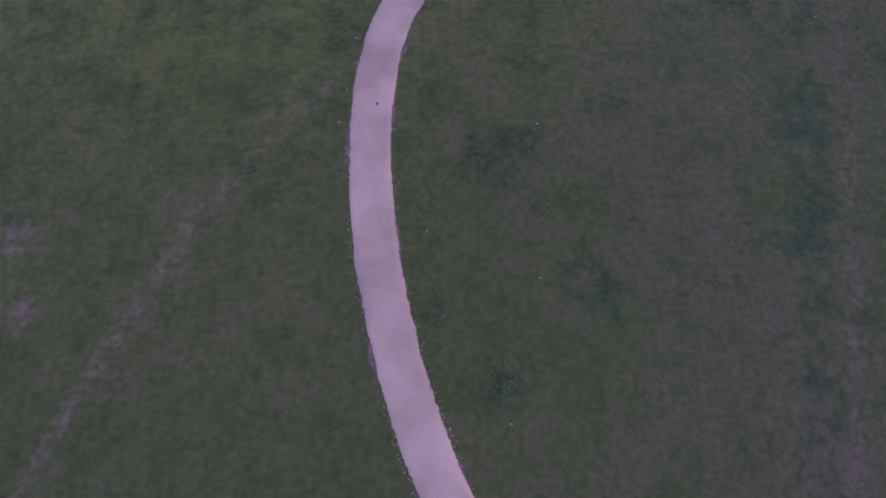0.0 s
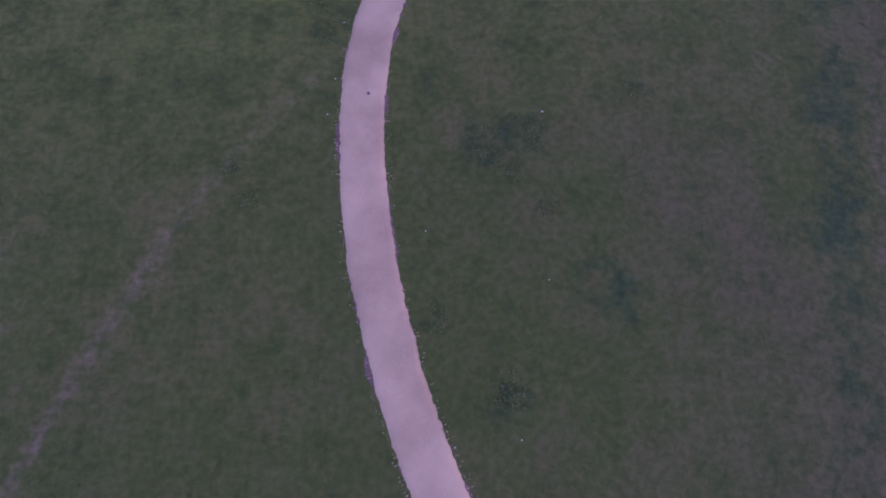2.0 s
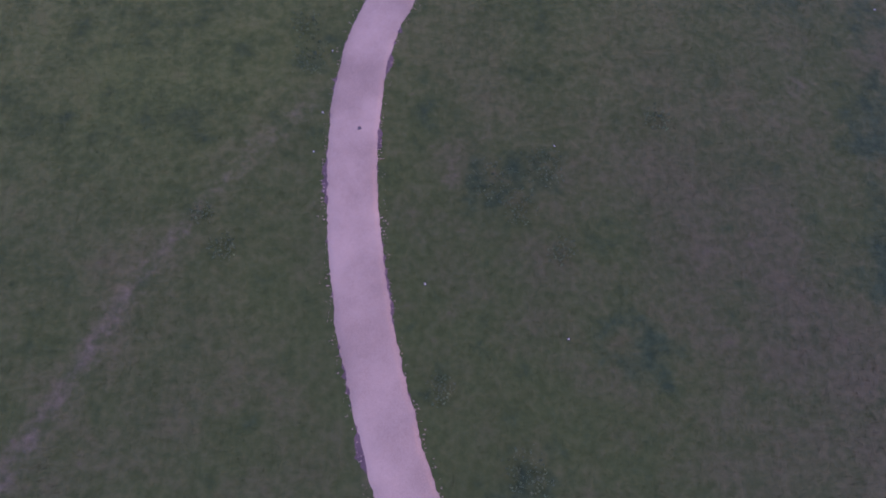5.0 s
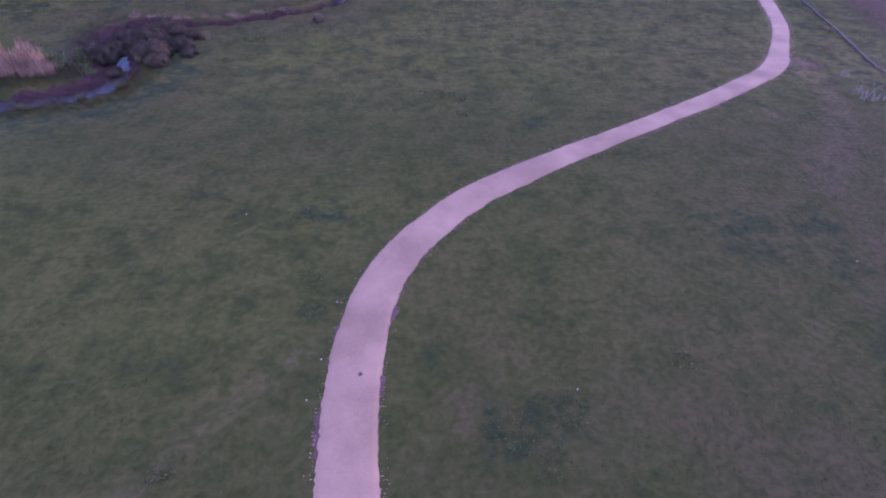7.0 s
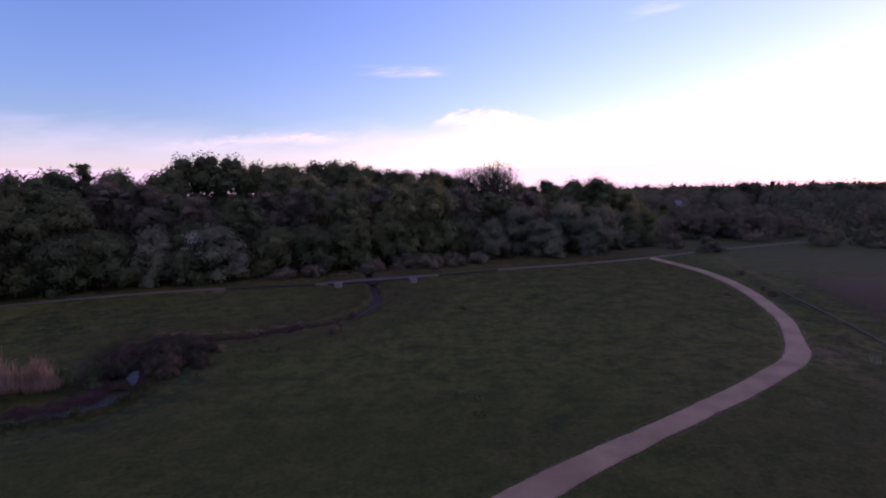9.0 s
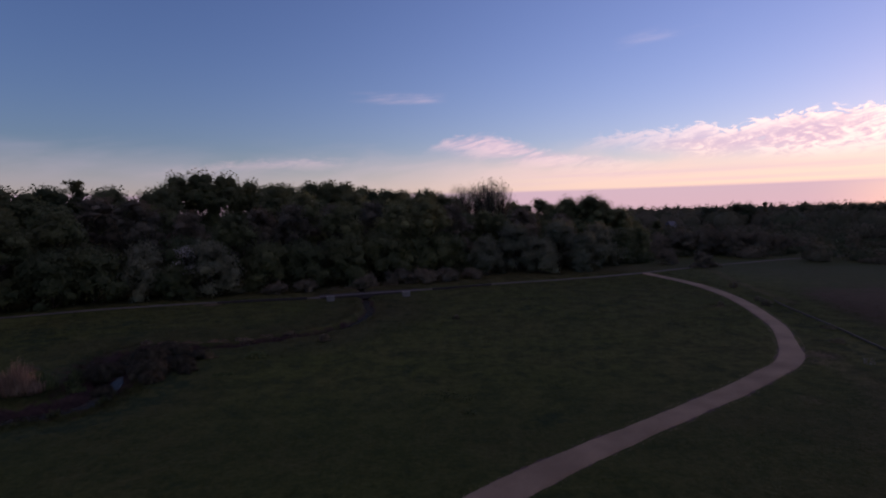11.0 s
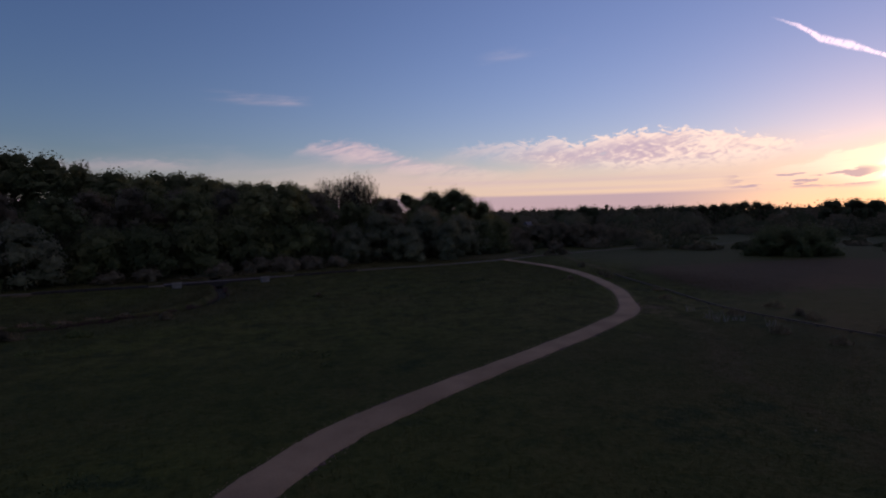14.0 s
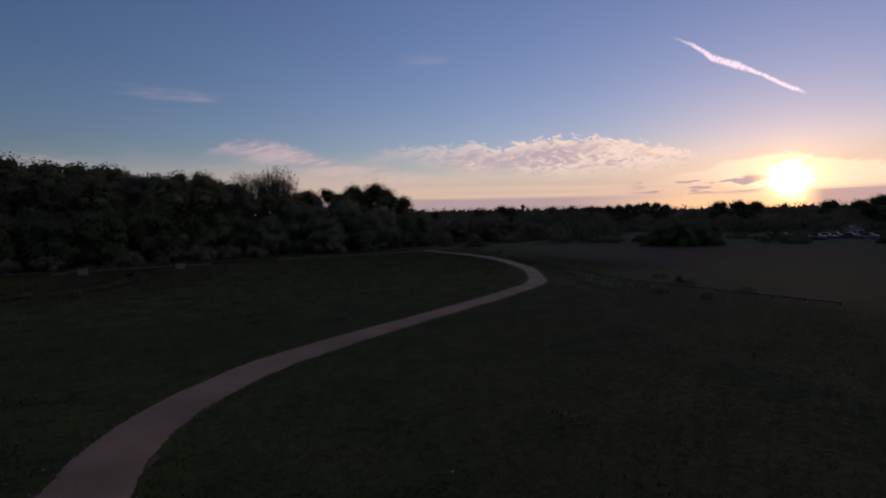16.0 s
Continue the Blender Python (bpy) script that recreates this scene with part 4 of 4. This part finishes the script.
def bank_retaining(points, label):
    """A low dark timber edging below the back path."""
    root = new("timber_edging")
    for (ax, ay), (bx, by) in zip(points[:-1], points[1:]):
        ln = math.hypot(bx - ax, by - ay)
        w = math.atan2(by - ay, bx - ax)
        bm = box(bmesh.new(), (ln - 0.01, 0.14, 0.62), ((ax + bx) / 2, (ay + by) / 2, z_at((ax + bx) / 2, (ay + by) / 2) + 0.02), 0.012, w)
        part("board", bm, M_DARKTIMBER, root)
    tagged(root, label, "edging")


bank_retaining([(-27.5, 76.0), (-24.0, 76.9), (-20.0, 77.4), (-16.0, 78.0)], "low dark timber edging below the back path")
bank_retaining([(1.6, 83.0), (4.6, 84.0), (7.8, 85.3), (11.0, 86.7)], "low dark timber edging beside the grey path")


def knee_rail():
    root = new("knee_rail")
    bm_post = box(bmesh.new(), (0.13, 0.13, 0.34), (0, 0, 0.02), 0.015)
    post = bpy.data.meshes.new("post")
    bm_post.to_mesh(post)
    bm_post.free()
    post.materials.append(M_TIMBER)
    line = spline(RAIL_LINE[::4], 1.9)
    for (ax, ay), (bx, by) in zip(line[:-1], line[1:]):
        p = mesh_part("post", post, root)
        p.matrix_basis = pose(ax, ay, z_at(ax, ay), 0, 0, 20)
        ln = math.hypot(bx - ax, by - ay)
        bm = box(bmesh.new(), (ln - 0.006, 0.11, 0.10), ((ax + bx) / 2, (ay + by) / 2, z_at(ax, ay) + 0.14), 0.012, math.atan2(by - ay, bx - ax))
        part("rail", bm, M_TIMBER, root)
    tagged(root, "low weathered timber knee rail along the field", "fence")


knee_rail()


# ------------------------------------------------------------------ reeds, tussocks, stems
def stems(rng, n, x, y, rx, ry, h, width, lean=0.12, taper=0.4):
    """Upright narrow blades in an oval."""
    w = rng.uniform(0, 2 * math.pi, n)
    q = np.sqrt(rng.random(n))
    bx, by = x + rx * q * np.cos(w), y + ry * q * np.sin(w)
    bz = height(bx, by) - 0.03
    wave = 0.8 + 0.25 * np.sin(bx * 2.3 + 1) * np.sin(by * 2.9) + 0.12 * np.sin(bx * 7.1)
    hh = h * rng.uniform(0.35, 1.2, n) * (1 - 0.55 * q ** 2) * wave
    t = rng.uniform(0, math.pi, n)
    dx, dy = np.cos(t) * width / 2, np.sin(t) * width / 2
    tip = np.c_[bx + rng.normal(0, lean, n) * hh, by + rng.normal(0, lean, n) * hh, bz + hh]
    mid = np.c_[(bx + tip[:, 0]) / 2, (by + tip[:, 1]) / 2, bz + hh * 0.55]
    off = np.c_[dx, dy, np.zeros(n)]
    base = np.c_[bx, by, bz]
    v = np.stack([base - off, base + off, mid + off * 0.9, tip + off * taper, tip - off * taper, mid - off * 0.9], 1).reshape(-1, 3)
    i = np.arange(n)[:, None] * 6
    f = np.concatenate([i + (0, 1, 2, 5), i + (5, 2, 3, 4)])
    return v, f


def clump(name, label, category, mat, spots, n, h, width, seed, group, lean=0.12):
    rng = np.random.default_rng(seed)
    for x, y, rx, ry, k in spots:
        v, f = stems(rng, n, x, y, rx, ry, h * k, width, lean)
        v[:, 0] -= x
        v[:, 1] -= y
        ob = new(name, mesh_from(name, v, f, mat))
        ob.location = (x, y, 0)
        tagged(ob, label, category, group, "stuff" if name == "tussock" else "")


clump("reed_bed", "tall dead pinkish-tan reeds standing beside the stream", "reeds", M_REED,
      [(-26.8, 39.4, 1.4, 0.9, 0.9), (-29.4, 39.4, 2.2, 1.3, 1.05), (-32.6, 39.8, 2.4, 1.6, 1.15), (-36.5, 38.5, 2.8, 1.8, 1.05), (-41, 37.0, 3.0, 2.0, 1.1)], 1300, 2.2, 0.032, 3, "reed beds", 0.1)
clump("sedge_clump", "green sedge clump at the edge of the pool", "sedge", M_BLADE,
      [(-25.6, 40.2, 0.8, 0.6, 1.0), (-24.4, 41.0, 0.7, 0.6, 0.9), (-23.4, 39.6, 0.6, 0.5, 0.8), (-26.8, 41.4, 0.8, 0.6, 1.0), (-25.2, 43.0, 0.8, 0.7, 0.8), (-22.0, 35.0, 0.5, 0.4, 0.6),
       (-24.6, 33.8, 0.6, 0.4, 0.6), (-27.0, 33.2, 0.7, 0.4, 0.7), (-20.2, 37.0, 0.4, 0.4, 0.6), (-29.6, 32.6, 0.7, 0.4, 0.7), (-13.6, 46.6, 0.9, 0.8, 0.8), (-14.6, 41.6, 0.7, 0.6, 0.4)],
      240, 0.9, 0.03, 8, "sedge clumps", 0.28)
clump("dead_grass", "short reddish dead grass along the muddy bank", "grass", M_REED,
      [(-23.4, 52.8, 1.1, 0.35, 1.0), (-21.2, 52.5, 1.1, 0.35, 0.9), (-19.0, 52.8, 1.1, 0.35, 1.0), (-16.8, 53.4, 1.0, 0.4, 0.9), (-15.0, 54.8, 0.9, 0.4, 0.8), (-25.4, 52.8, 0.6, 0.4, 1.3)],
      170, 0.42, 0.03, 9, "dead grass on the bank", 0.35)
clump("dead_plant", "bleached dead stalks leaning in the rough grass", "plant", M_BLEACH,
      [(29.9, 34.8, 0.6, 0.45, 1.0), (30.2, 36.0, 0.5, 0.4, 0.55), (31.4, 34.6, 0.5, 0.4, 0.55), (32.0, 32.4, 0.5, 0.5, 0.5), (31.0, 39.0, 0.4, 0.4, 0.5)], 18, 1.5, 0.04, 4, "dead stalks", 0.22)
clump("tussock", "tall dry grass tussock on rough ground", "grass", M_STRAW,
      [(30.5, 30.5, 0.7, 0.6, 1.0), (33.0, 36.5, 0.8, 0.6, 1.0), (36.6, 33.0, 0.8, 0.7, 1.0), (36.5, 28.0, 0.7, 0.7, 0.9), (31.0, 27.0, 0.7, 0.6, 0.8), (38.5, 38.0, 0.8, 0.8, 1.0),
       (-24.6, 43.4, 0.8, 0.5, 1.1), (-30.0, 44.6, 0.9, 0.6, 1.0), (-17.6, 46.8, 0.9, 0.5, 0.8), (33.6, 45.0, 0.6, 0.6, 0.7), (36.8, 50.0, 0.7, 0.6, 0.7),
       (-11.0, 88.6, 1.6, 0.6, 1.3), (-8.0, 89.6, 1.6, 0.6, 1.5), (-5.0, 90.6, 1.4, 0.6, 1.3), (-13.6, 87.6, 1.3, 0.5, 1.0), (-1.6, 91.6, 1.2, 0.6, 1.0),
       (-16.2, 52.6, 0.8, 0.4, 0.6), (-13.0, 55.6, 0.7, 0.4, 0.6)], 260, 0.85, 0.02, 6, "tussocks", 0.25)


# ------------------------------------------------------------------ far buildings and cars
def house(x, y, turn):
    root = new("house")
    z = z_at(x, y)
    root.matrix_basis = pose(x, y, z, 0, 0, turn)
    root.scale = (0.6, 0.6, 0.75)
    part("wall", box(bmesh.new(), (7, 6, 5), (0, 0, 2.5), 0.02), M_RENDER, root)
    bm = bmesh.new()
    vs = [bm.verts.new(c) for c in ((-3.8, -3.4, 4.95), (3.8, -3.4, 4.95), (3.8, 3.4, 4.95), (-3.8, 3.4, 4.95), (-3.8, 0, 7.8), (3.8, 0, 7.8))]
    for f in ((0, 1, 5, 4), (2, 3, 4, 5), (0, 4, 3), (1, 2, 5), (0, 3, 2, 1)):
        bm.faces.new([vs[i] for i in f])
    part("roof", bm, M_SLATE, root)
    for wx in (-2, 2):
        for wz in (1.4, 3.7):
            window = part("window", box(bmesh.new(), (1.1, 0.08, 1.2), (wx, -3.02, wz), 0.01), M_GLASS, root)
            part("sill", box(bmesh.new(), (1.3, 0.16, 0.08), (wx, -3.08, wz - 0.66), 0.01), M_CONCRETE, window)
    tagged(root, "small white rendered house among far trees", "house")


house(*polar([(25.6, 285, 0)])[0][:2], 20)


def pavilion(x, y, turn):
    root = new("pavilion")
    root.matrix_basis = pose(x, y, z_at(x, y), 0, 0, turn)
    root.scale = (0.75, 0.75, 0.75)
    part("wall", box(bmesh.new(), (6, 4, 2.6), (0, 0, 1.3), 0.03), M_RENDER, root)
    part("roof", box(bmesh.new(), (6.6, 4.6, 0.3), (0, 0, 2.75), 0.04), M_SLATE, root)
    part("lantern", box(bmesh.new(), (1.8, 1.6, 1.1), (-0.6, 0, 3.45), 0.05), M_RENDER, root, "raised white roof lantern")
    for wx in (-2, 0, 2):
        part("window", box(bmesh.new(), (1.2, 0.08, 1.0), (wx, -2.02, 1.4), 0.01), M_GLASS, root)
    tagged(root, "low white flat-roofed pavilion beyond the parked cars", "building")


pavilion(*polar([(62.3, 190, 0)])[0][:2], -62)


def car_model(paint, label):
    root = new("car")
    bm = bmesh.new()
    box(bm, (4.2, 1.75, 0.62), (0, 0, 0.62), 0.12)
    part("body", bm, paint, root)
    bm = box(bmesh.new(), (2.3, 1.55, 0.58), (-0.2, 0, 1.18), 0.1)
    for v in bm.verts:
        if v.co.z > 1.2:
            v.co.x = -0.2 + (v.co.x + 0.2) * 0.72
    part("cabin", bm, M_GLASS, root, "dark glazed cabin")
    part("roof", box(bmesh.new(), (1.55, 1.4, 0.06), (-0.2, 0, 1.5), 0.02), paint, root)
    for sx in (-1.3, 1.3):
        for sy in (-0.82, 0.82):
            bm = bmesh.new()
            bmesh.ops.create_cone(bm, cap_ends=True, segments=14, radius1=0.31, radius2=0.31, depth=0.2,
                                  matrix=pose(sx, sy, 0.31, 90, 0, 0))
            wheel = part("wheel", bm, M_TYRE, root)
            bm = bmesh.new()
            bmesh.ops.create_cone(bm, cap_ends=True, segments=10, radius1=0.19, radius2=0.17, depth=0.03,
                                  matrix=pose(sx, sy * 1.12, 0.31, 90, 0, 0))
            part("rim", bm, M_CONCRETE, wheel, "pale wheel rim")
    return tagged(root, label, "car", "parked cars")


def paint(name, c):
    return material(name, tuple(v * 0.9 for v in c), c, 1, 8, 0.25, 0)


for spots, p, label in (([(57.2, 172), (59.6, 168), (61.0, 176)], paint("white_paint", (0.22, 0.22, 0.22)), "white parked car on the far edge of the field"),
                        ([(56.2, 176), (60.3, 172), (63.2, 170)], paint("silver_paint", (0.15, 0.155, 0.16)), "silver parked car on the far edge of the field"),
                        ([(58.4, 178), (62.0, 172)], paint("dark_paint", (0.04, 0.05, 0.07)), "dark parked car among the others")):
    model = car_model(p, label)
    for i, (a, d, _) in enumerate([(a, d, 0) for a, d in spots]):
        x, y = d * math.sin(radians(a)), d * math.cos(radians(a))
        m = pose(x, y, z_at(x, y), 0, 0, -20 - a)
        if i == 0:
            model.matrix_basis = m
        else:
            copy_thing(model, m)


# ------------------------------------------------------------------ grass and small stones
def lumps(name, label, spots, mat, seed):
    for i, (x, y, r) in enumerate(spots):
        bm = bmesh.new()
        bmesh.ops.create_icosphere(bm, subdivisions=2, radius=r)
        for v in bm.verts:
            v.co *= 1 + 0.5 * noise.noise(v.co / r * 1.3 + Vector((seed + i * 3.7, 0, 0)))
            v.co.z *= 0.6
        me = bpy.data.meshes.new(name)
        bm.to_mesh(me)
        bm.free()
        me.materials.append(mat)
        ob = new(name, me)
        ob.location = (x, y, z_at(x, y) + 0.3 * r + (0.05 if mat is M_DARKSTONE else 0))
        tagged(ob, label, "stone", "stones by the path")


lumps("stone", "small pale stone lying in the grass", [(-4.45, 11.9, 0.028), (0.35, -0.6, 0.028), (2.6, -0.4, 0.028), (-0.6, 7.0, 0.028), (3.9, 5.1, 0.028), (17.6, 18.0, 0.028), (4.1, 12.0, 0.028),
                                                     (-4.2, 13.5, 0.028), (-3.95, 16.2, 0.028), (-8.6, 22.0, 0.028)], M_STONE, 1)
lumps("stone", "small dark lump lying on the gravel", [(-2.85, 12.8, 0.07)], M_DARKSTONE, 9)


def grass(name, label, n, area, h, width, mat, seed, keep):
    rng = np.random.default_rng(seed)
    x, y = rng.uniform(area[0], area[1], n), rng.uniform(area[2], area[3], n)
    ok = keep(x, y, rng)
    x, y = x[ok], y[ok]
    n = len(x)
    z = height(x, y) - 0.01
    patch = 0.7 + 0.3 * np.sin(x * 1.7 + np.sin(y * 1.1) * 2) * np.sin(y * 1.9 + np.sin(x * 0.7) * 2)
    hh = h * rng.uniform(0.5, 1.3, n) * (0.55 + 0.6 * patch)
    t = rng.uniform(0, 2 * math.pi, n)
    off = np.c_[np.cos(t), np.sin(t), np.zeros(n)] * width / 2
    base = np.c_[x, y, z]
    tip = base + np.c_[rng.normal(0, 0.5, n) * hh, rng.normal(0, 0.5, n) * hh, hh]
    v = np.stack([base - off, base + off, tip], 1).reshape(-1, 3)
    me = mesh_from(name, v, np.arange(3 * n).reshape(n, 3), mat)
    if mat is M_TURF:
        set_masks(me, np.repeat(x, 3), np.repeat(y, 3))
    tagged(new(name, me), label, "grass", kind="stuff")


def meadow(x, y, rng):
    d = to_line(x, y, PATH_LINE[::4])
    bald = np.maximum(fade(to_line(x, y, WORN_LEFT), 0.1, 0.6), fade(np.hypot(x + 16.5, y - 5), 0.5, 2.4))
    rim = fade(x, 26, 40) * fade(-x, 16, 26) * fade(y, 38, 54)
    return (d > 1.0 + 0.12 * rng.random(len(x))) & (rng.random(len(x)) > 0.8 * bald) & (rng.random(len(x)) < rim)


grass("meadow_grass", "short green meadow grass", 330000, (-26, 40, -11, 54), 0.085, 0.03, M_TURF, 21, meadow)
grass("dry_meadow_grass", "withered straw-coloured blades in the meadow", 70000, (-26, 40, -11, 54), 0.075, 0.018, M_TURF, 22,
      lambda x, y, rng: meadow(x, y, rng) & (rng.random(len(x)) < 0.25 + 0.75 * (x > -3)))
grass("rough_grass", "longer rough grass on the banks and far meadow", 170000, (-45, 60, 34, 104), 0.2, 0.05, M_TURF, 23,
      lambda x, y, rng: (rng.random(len(x)) < fade(-y, -56, -36) * fade(x, 40, 58)) & (to_line(x, y, PATH_LINE[::6]) > 1.1) & (to_line(x, y, STREAM[::3]) > 1.6) & (to_line(x, y, BACK_LINE[::3]) > 1.1))


grass("bank_grass", "long tangled dark grass hanging over the stream banks", 170000, (-46, 2, 28, 80), 0.46, 0.035, M_TURF, 24,
      lambda x, y, rng: (lambda d: (d > 0.72 + 0.4 * rng.random(len(x))) & (rng.random(len(x)) < fade(d, 1.0, 3.4) * (0.25 + 0.75 * fade(y, 42, 50))))(stream_gap(x, y)))


def path_gravel():
    rng = np.random.default_rng(31)
    k = rng.integers(0, len(fine_line) - 1, 5200)
    d = np.gradient(fine_line, axis=0)[k]
    d /= np.linalg.norm(d, axis=1)[:, None]
    edge = rng.random(len(k)) < 0.75
    s = np.where(edge, rng.choice((-1, 1), len(k)) * (0.94 + rng.normal(0, 0.09, len(k))), rng.uniform(-0.9, 0.9, len(k)))
    p = fine_line[k] + np.c_[-d[:, 1], d[:, 0]] * s[:, None]
    r = rng.uniform(0.008, 0.03, len(k)) * np.where(edge, 1, 0.5)
    z = height(p[:, 0], p[:, 1]) + np.where(edge, 0.02, 0.055)
    octa = np.array([(1, 0, 0), (0, 1, 0), (-1, 0, 0), (0, -1, 0), (0, 0, 0.8), (0, 0, -0.8)])
    v = (octa[None] * (r[:, None, None] * rng.uniform(0.6, 1.3, (len(k), 6, 1))) + np.c_[p, z][:, None, :]).reshape(-1, 3)
    tri = np.array([(0, 1, 4), (1, 2, 4), (2, 3, 4), (3, 0, 4), (1, 0, 5), (2, 1, 5), (3, 2, 5), (0, 3, 5)])
    f = (np.arange(len(k))[:, None, None] * 6 + tri[None]).reshape(-1, 3)
    tagged(new("loose_gravel", mesh_from("loose_gravel", v, f, M_GRAVEL)), "loose pale gravel along the path edges", "gravel", kind="stuff")


path_gravel()


def weed_patch(x, y, r, n, seed):
    rng = np.random.default_rng(seed)
    w, q = rng.uniform(0, 2 * math.pi, n), np.sqrt(rng.random(n)) * r * rng.uniform(0.6, 1.2, n)
    px, py = q * np.cos(w), q * np.sin(w)
    c = np.c_[px, py, height(x + px, y + py) + rng.uniform(0.04, 0.26, n)]
    v, f = leaves(c, 0.045, rng, 0.6)
    ob = new("weed_patch", mesh_from("weed_patch", v, f, M_WEED))
    ob.location = (x, y, 0)
    tagged(ob, "patch of dark broad-leaved weeds in the meadow", "weeds", "weed patches", "stuff")


for i, (x, y, r) in enumerate(((1.9, 10.6, 0.9), (3.6, 11.2, 0.8), (2.7, 9.6, 0.7), (2.3, 1.2, 0.8), (-0.2, 3.7, 0.5), (-4.7, 15.8, 0.8), (-4.9, 17.4, 0.7),
                               (3.9, 8.0, 0.5), (-8.0, 9.6, 0.4), (-7.2, 8.4, 0.5), (0.5, 35.4, 0.9), (1.4, 35.2, 0.6), (2.3, 34.6, 0.5), (2.1, 32.4, 0.5), (23.7, 66.1, 0.9), (21.4, 65.6, 1.2), (3.4, 60.4, 0.8), (33.2, 62.7, 0.8), (8.0, 13.0, 0.6), (-6.0, 21.5, 0.8))):
    weed_patch(x, y, r, int(190 * r), 40 + i)
